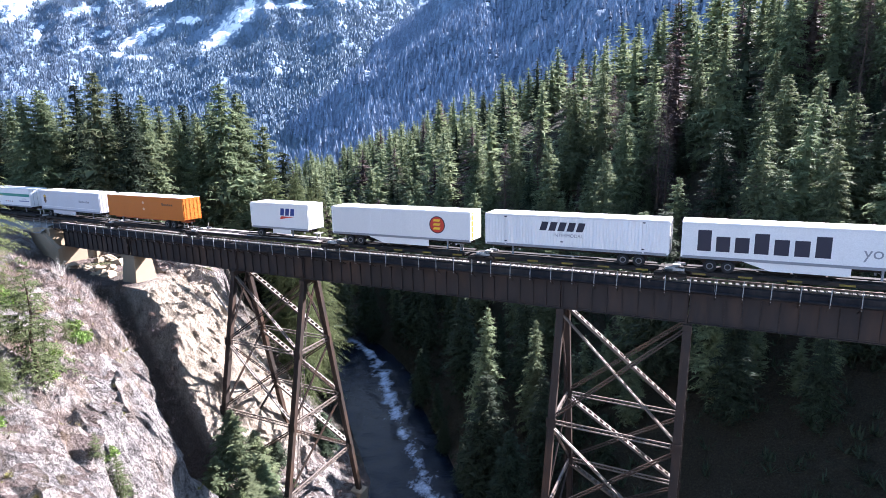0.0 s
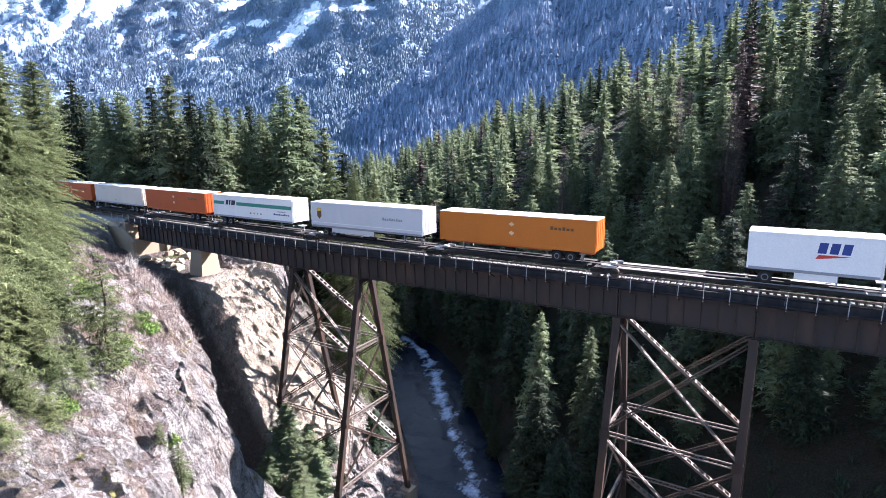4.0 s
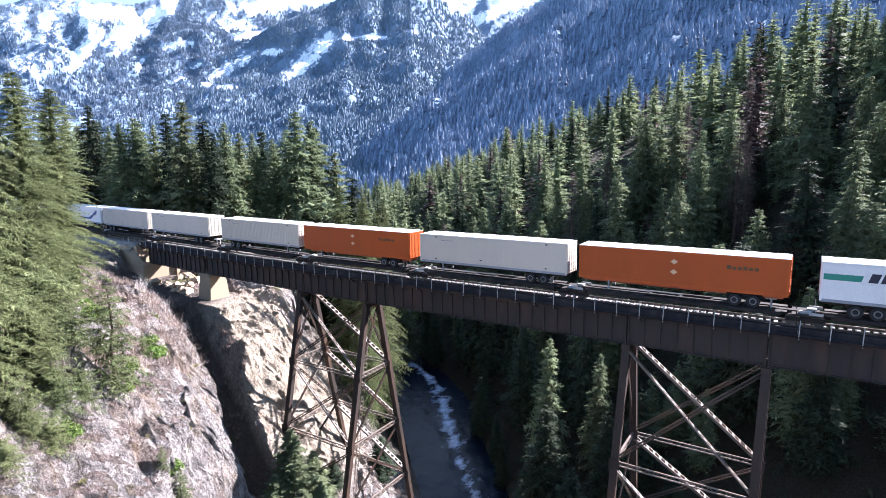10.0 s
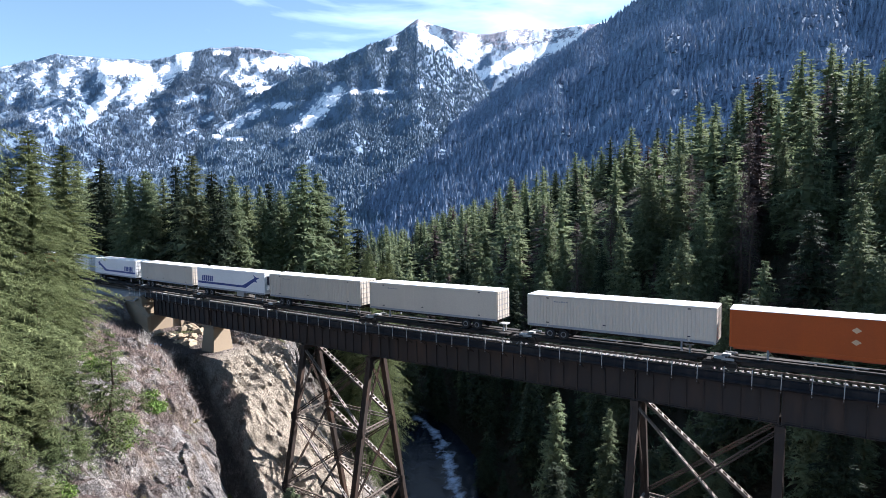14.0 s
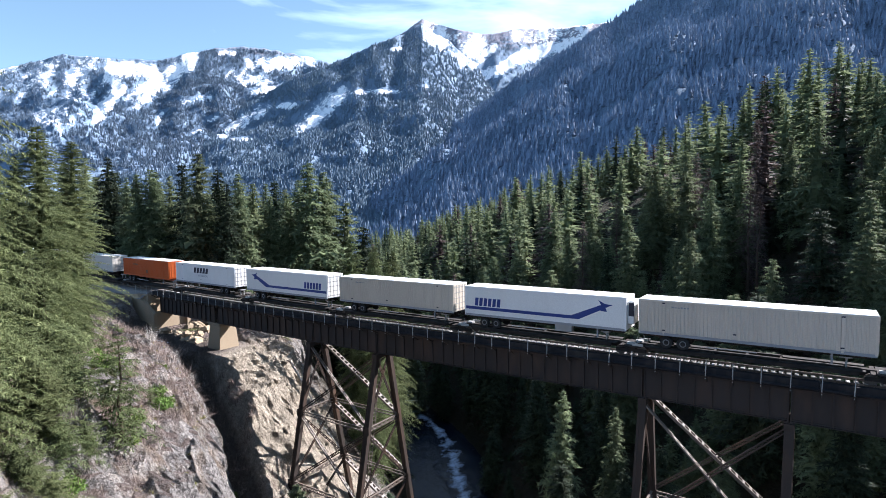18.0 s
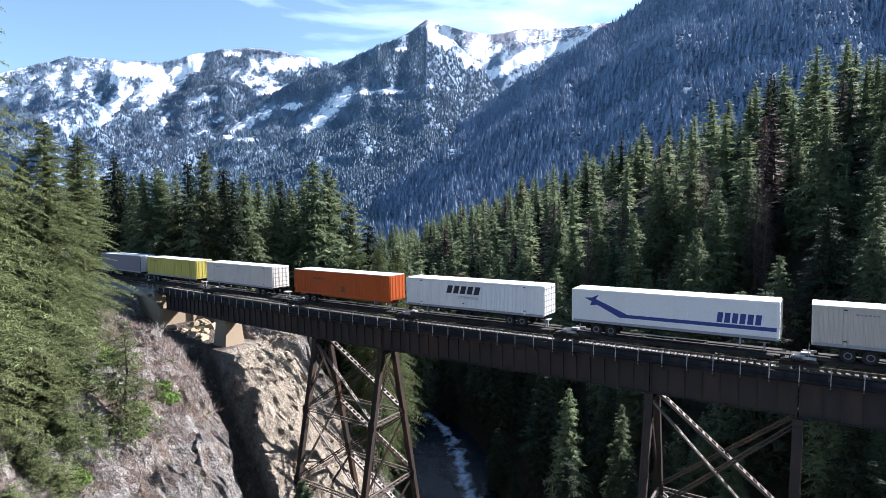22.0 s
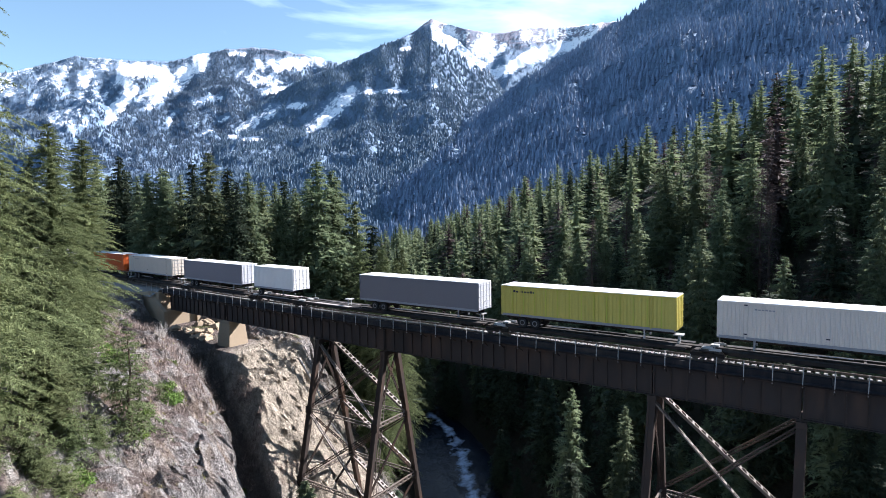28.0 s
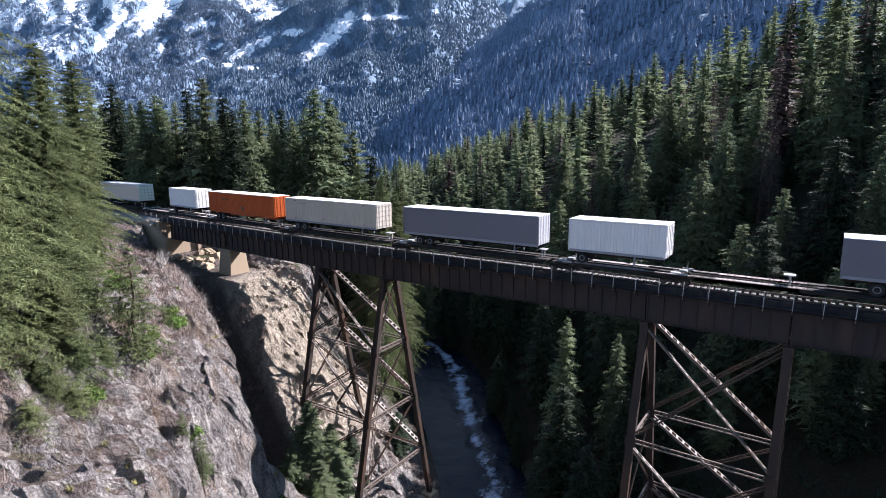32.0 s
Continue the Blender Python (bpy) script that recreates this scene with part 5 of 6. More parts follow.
def railcar(rear, front, yellow, empty):
    """One unit of an articulated spine car, from joint to joint; its own space starts at the rear joint."""
    n = front - rear
    c = thing("spine_railcar", pose(0, 0, 0), "dark articulated spine railcar with narrow platforms under a trailer", "railcar", "railcars of the train")
    bm = boxes((0.5, n - 0.5, -0.3, 0.3, 0.5, 0.98))
    bmesh.ops.bevel(bm, geom=bm.edges[:], offset=0.03, segments=1, affect="EDGES")
    part("spine", bm, M_CAR, c)
    for s in (-1, 1):
        part("side_sill", boxes((1.6, n - 1.6, s * 1.3 - 0.06, s * 1.3 + 0.06, 0.7, 0.98)), M_CAR, c)
        for i in range(5 if yellow else 0):
            x = 2.2 + (n - 4.4) * i / 4
            part("sill_stripe", boxes((x - 0.5, x + 0.5, s * 1.365 - 0.003, s * 1.365 + 0.003, 0.74, 0.9)), M_CARYEL, c, "faded yellow stripe")
        for x0, x1 in ((1.2, n * 0.36), (n * 0.64, n - 1.2)):
            # loaded cars get the shade-painted steel, empty ones the pale
            part("runway", boxes((x0, x1, min(s * 0.62, s * 1.22), max(s * 0.62, s * 1.22), 0.95, 1.0)), M_DECK if empty else M_RUNWAY_SHADED, c, "worn steel wheel runway")
        part("runway_edge", boxes((n * 0.36, n * 0.64, s * 1.1 - 0.08, s * 1.1 + 0.08, 0.95, 1.0)), M_DECK if empty else M_RUNWAY_SHADED, c)
    for i in range(7):
        x = 1.7 + (n - 3.4) * i / 6
        part("cross_bearer", boxes((x - 0.08, x + 0.08, -1.24, 1.24, 0.72, 0.93)), M_CAR, c)
    part("hitch", boxes((n - 2.36, n - 2.24, -0.3, -0.2, 0.98, 1.67), (n - 2.36, n - 2.24, 0.2, 0.3, 0.98, 1.67), (n - 2.75, n - 1.95, -0.42, 0.42, 1.66, 1.75)), M_POST, c)
    part("end_platform", boxes((-0.55, 0.9, -1.25, 1.25, 0.8, 0.9)), M_RUNWAY_SHADED, c)
    for d in ((-0.4, 0.35, -0.8, -0.3, 0.9, 1.05), (0.1, 0.7, 0.2, 0.75, 0.9, 1.1)):
        part("coupler_cover", boxes(d), M_POST, c)
    part("end_platform", boxes((n - 0.9, n - 0.62, -1.25, 1.25, 0.8, 0.9)), M_CAR, c)
    for s in (-1, 1):
        part("brake_lever", boxes((0.2, 1.1, s * 1.2 - 0.04, s * 1.2 + 0.04, 0.92, 1.12)), M_POST, c)
        bm = bmesh.new()
        tube(bm, (0.6, s * 1.15, 0.9), (0.6, s * 1.15, 1.7), 0.02, 0.02, 6)
        part("grab_iron", bm, M_POST, c)
    bogie(c, 0.0)
    return c, n


units = []
for kind, x in LOADS:
    t, n = trailer(kind)
    MOVING.append((t, x, n))
    units.append((x, x + n))
for i, (a, b) in enumerate(units):
    ahead_gap = units[i - 1][0] if i else b + 1.6
    rear = a - 0.75
    if i + 1 < len(units) and a - units[i + 1][1] > 6:
        rear = units[i + 1][1] + 0.75
    front = ahead_gap - 0.75
    if i and units[i - 1][0] - b > 6 and LOADS[i - 1][0] == "pup_logo":
        front = b + 0.75
    if i and LOADS[i - 1][0] == "pup_plain" and units[i - 1][0] - b > 6:
        front = b + 0.75
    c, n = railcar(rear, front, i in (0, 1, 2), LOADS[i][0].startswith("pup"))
    MOVING.append((c, rear, n))

# ---- trees ----
rng = np.random.default_rng(7)


def crown_arrays(height, radius, whorls, per, segs, r, bare=0.06, droop=0.3, fan=0.3, ragged=0.25, taper=0.8, drape=1, core=True, thin=0.17, bud=None):
    """Triangles of a conifer: tiers of drooping branches, each a flat frond of side twigs with hanging ends, round a dark jagged core."""
    n = whorls * per
    tier = np.repeat(np.arange(whorls), per)
    f = bare + (1 - bare) * np.clip((tier + r.uniform(-0.48, 0.48, n) + 0.4) / whorls, 0, 0.995) ** 0.93
    reach = radius * (1 - f) ** taper * (0.62 + 0.38 * np.minimum(1.0, (f - bare) / 0.2)) + 0.012 * height
    reach = reach * r.uniform(1 - 1.3 * ragged, 1 + 0.8 * ragged, n) * (1 + 0.5 * ragged * np.sin(f * 23 + r.uniform(0, 6)))
    a = tier * 1.31 + np.tile(np.arange(per), whorls) * 6.2832 / per + r.uniform(-0.3, 0.3, n)
    lift = 0.55 * f - 0.08 + r.uniform(-0.2, 0.2, n)
    s = np.linspace(0.2, 1.0, segs)[None] + r.uniform(-0.04, 0.04, (n, segs))
    L = reach[:, None]
    ca, sa = np.cos(a)[:, None], np.sin(a)[:, None]
    axis = np.stack([s * L, 0.06 * L * r.normal(0, 1, (n, segs)), f[:, None] * height + L * (lift[:, None] * s - droop * s * s)], -1)

    def turn(p):
        return np.stack([p[..., 0] * ca[..., None] - p[..., 1] * sa[..., None], p[..., 0] * sa[..., None] + p[..., 1] * ca[..., None], p[..., 2]], -1).reshape(-1, 3, 3)
    tris = []
    for side in (-1, 1):
        size = ((fan * L * (1.2 - 0.9 * s) + (bud or 0.012 * height)) * r.uniform(0.65, 1.35, (n, segs)))[..., None]
        d = np.stack([r.normal(0.6, 0.25, (n, segs)), side * r.normal(0.8, 0.2, (n, segs)), r.normal(-0.12, 0.2, (n, segs))], -1)
        w = np.stack([-d[..., 1], d[..., 0], r.normal(0, 0.35, (n, segs))], -1) * thin
        tip = axis + d * size
        tris.append(turn(np.stack([axis - w * size, axis + w * size, tip], 2)))
        for k in range(drape):
            g = axis + d * size * r.uniform(0.25, 0.8, (n, segs, 1))
            e = np.stack([r.normal(0.3, 0.3, (n, segs)), side * r.normal(0.25, 0.4, (n, segs)), r.normal(-0.5, 0.3, (n, segs))], -1)
            w = np.stack([r.normal(0, 1, (n, segs)), r.normal(0, 1, (n, segs)), r.normal(0, 0.3, (n, segs))], -1) * thin * 0.6
            tris.append(turn(np.stack([g - w * size, g + w * size, g + e * size * 0.8], 2)))
    inner = []
    if core:
        for i in range(12):
            g = bare + 0.05 + (0.93 - bare) * i / 12
            rr = radius * 0.36 * (1 - g) ** 0.85
            for k in range(6):
                t0, t1 = k * 1.05 + i, (k + 1) * 1.05 + i
                inner.append([(rr * math.cos(t0), rr * math.sin(t0), (g - r.uniform(0.01, 0.05)) * height), (rr * math.cos(t1), rr * math.sin(t1), (g - r.uniform(0.01, 0.05)) * height), (0, 0, min(g + 0.12, 0.99) * height)])
    c = 0.005 * height
    inner += [[(c * math.cos(q), c * math.sin(q), height * 0.96), (c * math.cos(q + 2), c * math.sin(q + 2), height * 0.96), (0, 0, height * 1.015)] for q in (0, 2, 4)]
    return np.concatenate(tris + [np.array(inner)])


def crown_mesh(name, tris, mat):
    me = bpy.data.meshes.new(name)
    n = len(tris)
    me.vertices.add(n * 3)
    me.vertices.foreach_set("co", tris.reshape(-1).astype(np.float32))
    me.loops.add(n * 3)
    me.loops.foreach_set("vertex_index", np.arange(n * 3, dtype=np.int32))
    me.polygons.add(n)
    me.polygons.foreach_set("loop_start", (np.arange(n) * 3).astype(np.int32))
    me.update(calc_edges=True)
    me.materials.append(mat)
    return me


def trunk_mesh(name, height, r0, mat):
    bm = bmesh.new()
    last = None
    for i in range(8):
        f = i / 7
        c = Vector((r0 * 0.35 * math.sin(i * 2.1), r0 * 0.35 * math.cos(i * 1.7), -1.8 + (height + 1.6) * f))
        rr = r0 * (1.35 if i == 0 else 1) * (1 - 0.93 * f)
        ring = [bm.verts.new(c + Vector((rr * math.cos(k * 0.898), rr * math.sin(k * 0.898), 0))) for k in range(7)]
        if last:
            for k in range(7):
                bm.faces.new((last[k], last[(k + 1) % 7], ring[(k + 1) % 7], ring[k]))
        last = ring
    bm.faces.new(last)
    me = bpy.data.meshes.new(name)
    bm.to_mesh(me)
    bm.free()
    me.materials.append(mat)
    return me


def conifer(label, height, radius, whorls, per, segs, mat, seed, **kw):
    r = np.random.default_rng(seed)
    t = thing("conifer", pose(0, 0, -200), label, "tree", "conifers")
    shared("trunk", trunk_mesh("trunk", height * 0.96, height * 0.013 + 0.05, M_BARK), t, Matrix())
    shared("crown", crown_mesh("crown", crown_arrays(height, radius, whorls, per, segs, r, **kw), mat), t, Matrix())
    return t, height


NEAR = [conifer("tall sunlit green fir on the rocky spur", 24, 5.6, 46, 12, 76, M_LEAF_NEAR, 1, droop=0.42, fan=0.05, ragged=0.3, taper=0.58, drape=3, thin=0.11, bud=0.09),
        conifer("tall sunlit green fir on the rocky spur", 23, 5.0, 44, 12, 74, M_LEAF_NEAR, 2, droop=0.35, fan=0.05, ragged=0.36, taper=0.6, drape=3, thin=0.11, bud=0.09)]
MID = [conifer("green fir in the mountain forest", 26, 6.2, 27, 7, 10, M_LEAF_MID, 11),
       conifer("slender green fir in the mountain forest", 27, 5.2, 28, 7, 10, M_LEAF_MID, 12, ragged=0.32),
       conifer("hemlock in the mountain forest, its needles darkened for gorge shade", 25, 6.2, 26, 7, 10, M_LEAF_DARK_SHADED, 13, droop=0.42),
       conifer("ragged old green fir on the slope", 28, 6.4, 22, 6, 11, M_LEAF_MID, 14, ragged=0.42, bare=0.16),
       conifer("green fir in the mountain forest", 25, 5.8, 30, 7, 9, M_LEAF_MID, 15, ragged=0.3, droop=0.36, taper=0.7),
       conifer("green fir with needles darkened for the shaded slope", 26, 5.6, 27, 7, 10, M_LEAF_DARK_SHADED, 16, ragged=0.3)]
DEAD = [conifer("dead reddish-brown conifer with bare twigs", 22, 3.0, 40, 7, 9, M_LEAF_DEAD, 21, bare=0.12, fan=0.17, core=False, thin=0.07, ragged=0.45, droop=0.45),
        conifer("dead grey-brown conifer with bare twigs", 20, 2.6, 38, 7, 9, M_LEAF_DEAD, 22, bare=0.1, fan=0.17, core=False, thin=0.07, ragged=0.5, droop=0.4)]
SMALL = [conifer("young green fir on the cliff", 5.0, 1.3, 18, 6, 14, M_LEAF_NEAR, 31, bare=0.03, fan=0.25, ragged=0.45, thin=0.1, drape=2, core=False),
         conifer("low spreading fir on the rocky spur", 4.0, 2.4, 16, 9, 24, M_LEAF_NEAR, 32, bare=0.0, fan=0.16, ragged=0.45, taper=0.5, thin=0.1, drape=2)]


PLANTED = []


def plant(model, x, y, height=None, sink=0.4, top=None, broad=1.0):
    """A copy at a place, by its own height or up to a given top."""
    t, h0 = model
    z = float(land(x, y)) - sink
    h = (top - z) if top is not None else height
    s = h / h0
    c = copy_thing(t, pose(x, y, z, rng.uniform(-1.5, 1.5), rng.uniform(-1.5, 1.5), rng.uniform(0, 360)))
    wide = s * broad * rng.uniform(0.9, 1.12)
    c.scale = (wide, wide, s)
    PLANTED.append((x, y))
    return c


def at_bearing(az, dist):
    return -math.sin(radians(az)) * dist, -50.0 + math.cos(radians(az)) * dist


# on the spur beside the camera
for az, dist, top, k in ((68.2, 55, 18.0, 0), (66.6, 62, 17.6, 1), (70.4, 54, 14.5, 1), (75.0, 38, 27.0, 0), (76.5, 43, 23.0, 0), (75.0, 52, 17.5, 1), (71.4, 61, 15.5, 1), (77.0, 60, 20, 0)):
    plant(NEAR[k], *at_bearing(az, dist), top=top, broad=0.85 if az < 70 else 0.8)
# in the gorge in front of the cliff-side tower
for az, dist, el, k in ((48.6, 62, -26.0, 1), (46.3, 64, -28.3, 0), (44.2, 68, -29.3, 2), (50.3, 60, -29.8, 0), (47.5, 57, -31.5, 0), (42.5, 66, -33.0, 0), (45.4, 61, -31.0, 1), (39.0, 78, -27.5, 2)):
    x, y = at_bearing(az, dist)
    plant(MID[k], x, y, top=11.6 + dist * math.tan(radians(el)), broad=1.9)
# over the bend of the river
for x, y, top, k in ((-73.0, 62.0, -26.0, 2), (-69.0, 66.0, -22.0, 1), (-78.0, 66.0, -24.0, 2), (-65.0, 60.0, -26.0, 2), (-82.0, 62.0, -21.0, 0), (-74.0, 72.0, -17.0, 2)):
    plant(MID[k], x, y, top=top)
# across the track on the far bank
for az, dist, el in ((63.9, 140, 4.3), (62.4, 133, 2.6), (60.6, 127, 3.4), (58.9, 130, 2.8), (56.6, 116, 4.9), (57.6, 126, 4.0), (55.0, 122, 3.4), (53.2, 116, 3.1), (51.6, 125, 2.2), (50.0, 122, 0.9),
                     (48.4, 128, 1.2), (46.3, 122, 4.2), (47.2, 132, 2.6), (45.2, 124, 3.4), (44.6, 130, 2.8), (42.8, 128, 0.4), (65.4, 152, 4.0), (66.8, 165, 3.8), (68.4, 178, 4.4), (70.2, 190, 4.1), (41.5, 120, -2.0), (40.6, 112, -4.0),
                     (39.9, 96, -4.5), (40.8, 90, -4.5), (39.0, 101, -5.5), (42.2, 98, -3.0), (38.6, 118, -4.5), (61.5, 129, 2.9), (54.2, 112, 2.2)):
    x, y = at_bearing(az, dist)
    plant(NEAR[1] if az < 43 and dist < 120 else MID[(0, 4, 1, 5, 0, 2)[int(rng.integers(0, 6))]], x, y, top=11.6 + dist * math.tan(radians(el)), broad=0.55 if az < 43 and dist < 120 else 1.0)
# single trees on the wooded side, placed to fit the camera's view
for x, y, top, k in ((-29.5, 25.2, -14.6, 0), (-21.5, 24.5, -15.5, 0), (-17.0, 68.7, 13.9, 1), (-0.3, 78.9, 28.5, 3), (-26.0, 33.0, -13.0, 2)):
    plant(MID[k], x, y, top=top, broad=0.72 if y < 30 else 1.0)


def clear(x, y, gap):
    return all((x - px) ** 2 + (y - py) ** 2 > gap * gap for px, py in PLANTED)


def in_sun_lane(x, y):
    """A lane kept clear of trees towards the sun, to light the two firs over the river."""
    k = (x + 25.5) * 0.5 + (y - 25.0) * 0.87
    return 3 < k < 58 and abs((x + 25.5) * 0.87 - (y - 25.0) * 0.5) < 6.5


def in_view(x, y, lo=-16, hi=76):
    return lo < math.degrees(math.atan2(-x, y + 50)) < hi


for x, y, h in ((-39.3, -30.6, 8.6), (-45.0, -25.3, 2.0), (-32.2, -30.7, 3.6), (-32.9, -31.4, 2.6), (-52.0, -30.5, 6.0), (-55.0, -24.0, 2.6), (-37.0, -17.0, 4.0), (-39.5, -14.5, 5.0), (-48.5, -31.0, 6.5)):
    plant(SMALL[0], x, y, height=h, sink=0.2)
for x, y, h in ((-38.6, -35.5, 4.2), (-40.1, -35.6, 5.0), (-35.6, -37.3, 2.8), (-37.3, -35.0, 3.0), (-35.9, -37.9, 3.4), (-35.0, -36.5, 2.2), (-41.5, -33.5, 5.5), (-43.5, -32.0, 5.0), (-33.0, -39.5, 2.6), (-37.8, -33.4, 2.6)):
    plant(SMALL[1], x, y, height=h, sink=0.3)
for i, (x, y) in enumerate(((8, 34), (14, 38), (20, 36), (11, 44), (17, 47), (24, 44), (7, 52), (14, 56), (22, 54), (29, 50), (18, 63), (27, 62), (35, 58), (31, 40), (37, 47), (26, 33), (34, 32))):
    plant(MID[(0, 4, 1, 3)[i % 4]], x, y, height=float(rng.uniform(17, 25)))
count, tries = 0, 0
while count < 180 and tries < 40000:
    tries += 1
    x, y = rng.uniform(-75, 75), rng.uniform(7, 110)
    u = float(bank_distance(x, y))
    if u < 12 or not in_view(x, y) or not clear(x, y, 6.2) or math.hypot(x, y + 50) > 156 or in_sun_lane(x, y) or (x > -8 and y < 22):
        continue
    dead = rng.uniform() < (0.2 if u > 40 else 0.0)
    # low in the gorge nearly all trees take the shade-darkened needles
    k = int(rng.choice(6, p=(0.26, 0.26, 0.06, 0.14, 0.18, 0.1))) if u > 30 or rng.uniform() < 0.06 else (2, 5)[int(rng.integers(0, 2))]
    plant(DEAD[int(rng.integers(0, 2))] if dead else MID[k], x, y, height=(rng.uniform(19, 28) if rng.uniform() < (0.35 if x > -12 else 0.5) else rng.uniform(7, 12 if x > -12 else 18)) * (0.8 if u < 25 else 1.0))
    count += 1
for x, y, h in ((-3.5, 42.0, 16), (0.5, 44.5, 18), (3.5, 40.5, 15), (6.0, 46.0, 17), (-1.0, 49.0, 17), (8.5, 42.5, 14), (-6.0, 46.5, 15), (2.0, 52.0, 18)):
    plant(DEAD[1], x, y, height=h, broad=1.4)
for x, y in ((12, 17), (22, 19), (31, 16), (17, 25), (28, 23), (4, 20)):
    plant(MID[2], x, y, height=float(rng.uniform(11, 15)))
count = 0
while count < 40:
    x, y = rng.uniform(-210, -60), rng.uniform(12, 110)
    u = float(bank_distance(x, y))
    if u > -13 or not in_view(x, y, 40, 74) or not clear(x, y, 5.0) or y < track_y(x) + 9 or math.hypot(x, y + 50) < 104:
        continue
    plant(MID[(0, 4, 1, 5)[int(rng.integers(0, 4))]], x, y, height=rng.uniform(19, 26))
    count += 1
for t, h in NEAR + MID + DEAD + SMALL:
    for o in list(t.children):
        bpy.data.objects.remove(o)
    bpy.data.objects.remove(t)


def scatter(name, spots, sizes, models, mat, label):
    """Many far trees as one mesh: each spot takes one of the given crowns, turned and sized."""
    out = []
    for i, (x, y, z) in enumerate(spots):
        tri = models[i % len(models)]
        a, h = rng.uniform(0, 6.28), sizes[i]
        w = h * rng.uniform(0.85, 1.2)
        c, s = math.cos(a) * w, math.sin(a) * w
        p = np.empty_like(tri)
        p[..., 0], p[..., 1], p[..., 2] = tri[..., 0] * c - tri[..., 1] * s + x, tri[..., 0] * s + tri[..., 1] * c + y, tri[..., 2] * h + z
        out.append(p)
    ob = new(name, crown_mesh(name, np.concatenate(out), mat))
    return tagged(ob, label, "forest", kind="stuff")


def unit_crown(whorls, per, segs, seed, radius=0.14):
    r = np.random.default_rng(seed)
    t = crown_arrays(10, radius * 10, whorls, per, segs, r, fan=0.5, bare=0.05, drape=0, thin=0.26)
    return t / 10


def star_cone(tiers, points, seed, radius=0.15):
    """A far conifer: stacked jagged skirts."""
    r = np.random.default_rng(seed)
    tris = []
    for i in range(tiers):
        z0, z1 = 0.1 + 0.8 * i / tiers, 0.1 + 0.8 * (i + 1.9) / tiers
        rad = radius * (1 - 0.85 * i / tiers)
        off = r.uniform(0, 6)
        for k in range(points):
            a0, a1 = off + 6.2832 * k / points, off + 6.2832 * (k + 1) / points
            q = rad * r.uniform(0.7, 1.2)
            tris.append([(q * math.cos(a0), q * math.sin(a0), z0 - r.uniform(0, 0.06)), (rad * 0.8 * math.cos(a1), rad * 0.8 * math.sin(a1), z0), (0, 0, min(z1, 1.0))])
    return np.array(tris)


# the woods behind: middle distance in sprays, far slopes in skirts
mids = [unit_crown(17, 6, 4, 40 + i, 0.2 + 0.012 * i) for i in range(5)]
spots, sizes = [], []
tries = 0
while len(spots) < 1700 and tries < 60000:
    tries += 1
    az, d = rng.uniform(-16, 76), 100 + 420 * rng.uniform() ** 0.7
    x, y = at_bearing(az, d)
    u = float(bank_distance(x, y))
    if (-3 < u < 13 and d < 210) or y < track_y(x) + 9 or y < 20 or (x < -55 and d < 125) or d < 146 and u > 8 and x > -75:
        continue
    if az > 40 and u < -10 and d < 135:
        continue
    if az < 24 and d < 330 and rng.uniform() < 0.35:
        continue
    z = float(land(x, y)) - 0.5
    spots.append((x, y, z))
    sizes.append(rng.uniform(14, 31) if u > 0 else max(6.0, min(rng.uniform(14, 24), 11.6 + 0.004 * d * rng.uniform(-1, 2) - z)))
for i in range(60):                                  # unseen trees past the edge of the view, added to shade the slope
    x, y = rng.uniform(2, 110), rng.uniform(10, 100)
    if not in_view(x, y) and float(bank_distance(x, y)) > 30:
        spots.append((x, y, float(land(x, y)) - 0.5))
        sizes.append(rng.uniform(14, 24))
pick = rng.uniform(size=len(spots))
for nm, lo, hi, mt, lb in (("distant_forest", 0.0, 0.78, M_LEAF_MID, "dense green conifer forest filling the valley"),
                           ("distant_dark_forest", 0.78, 0.9, M_LEAF_DARK_SHADED, "dark green hemlocks among the valley forest"),
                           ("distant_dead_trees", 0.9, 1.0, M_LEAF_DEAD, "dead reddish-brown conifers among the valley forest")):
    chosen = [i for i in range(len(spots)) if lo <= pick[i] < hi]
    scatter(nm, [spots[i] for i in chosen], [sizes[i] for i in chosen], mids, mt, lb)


spots = []
while len(spots) < 300:                               # young growth between the tall trees
    x, y = rng.uniform(-75, 60), rng.uniform(22, 130)
    if 28 < float(bank_distance(x, y)) < 150 and in_view(x, y) and not in_sun_lane(x, y):
        spots.append((x, y, float(land(x, y)) - 0.4))
scatter("young_firs", spots, rng.uniform(4, 10, len(spots)), mids, M_LEAF_MID, "low young green firs between the tall forest trees")


def on_range(sheet_grid, count, t0, t1, lo, hi, bias):
    """Random spots on a mountain sheet, away from its snowfields."""
    grid, angles, t, deep = sheet_grid
    n = count * 2
    a, tt = rng.uniform(lo, hi, n), t0 + (t1 - t0) * rng.uniform(size=n) ** bias
    fc, fr = np.interp(a, angles, np.arange(len(angles))), np.interp(tt, t, np.arange(len(t)))
    c, r_ = np.minimum(fc.astype(int), len(angles) - 2), np.minimum(fr.astype(int), len(t) - 2)
    u, v = (fc - c)[:, None], (fr - r_)[:, None]
    p = (grid[r_, c] * (1 - u) + grid[r_, c + 1] * u) * (1 - v) + (grid[r_ + 1, c] * (1 - u) + grid[r_ + 1, c + 1] * u) * v
    gap = waves(p[:, 0], p[:, 1], 51, 130, 4, 0.6)
    keep = (deep[r_, c] * 1.25 < rng.uniform(size=n)) & (gap > -0.62)
    p = p[keep][:count]
    p[:, 2] -= 1.5
    return [tuple(q) for q in p]


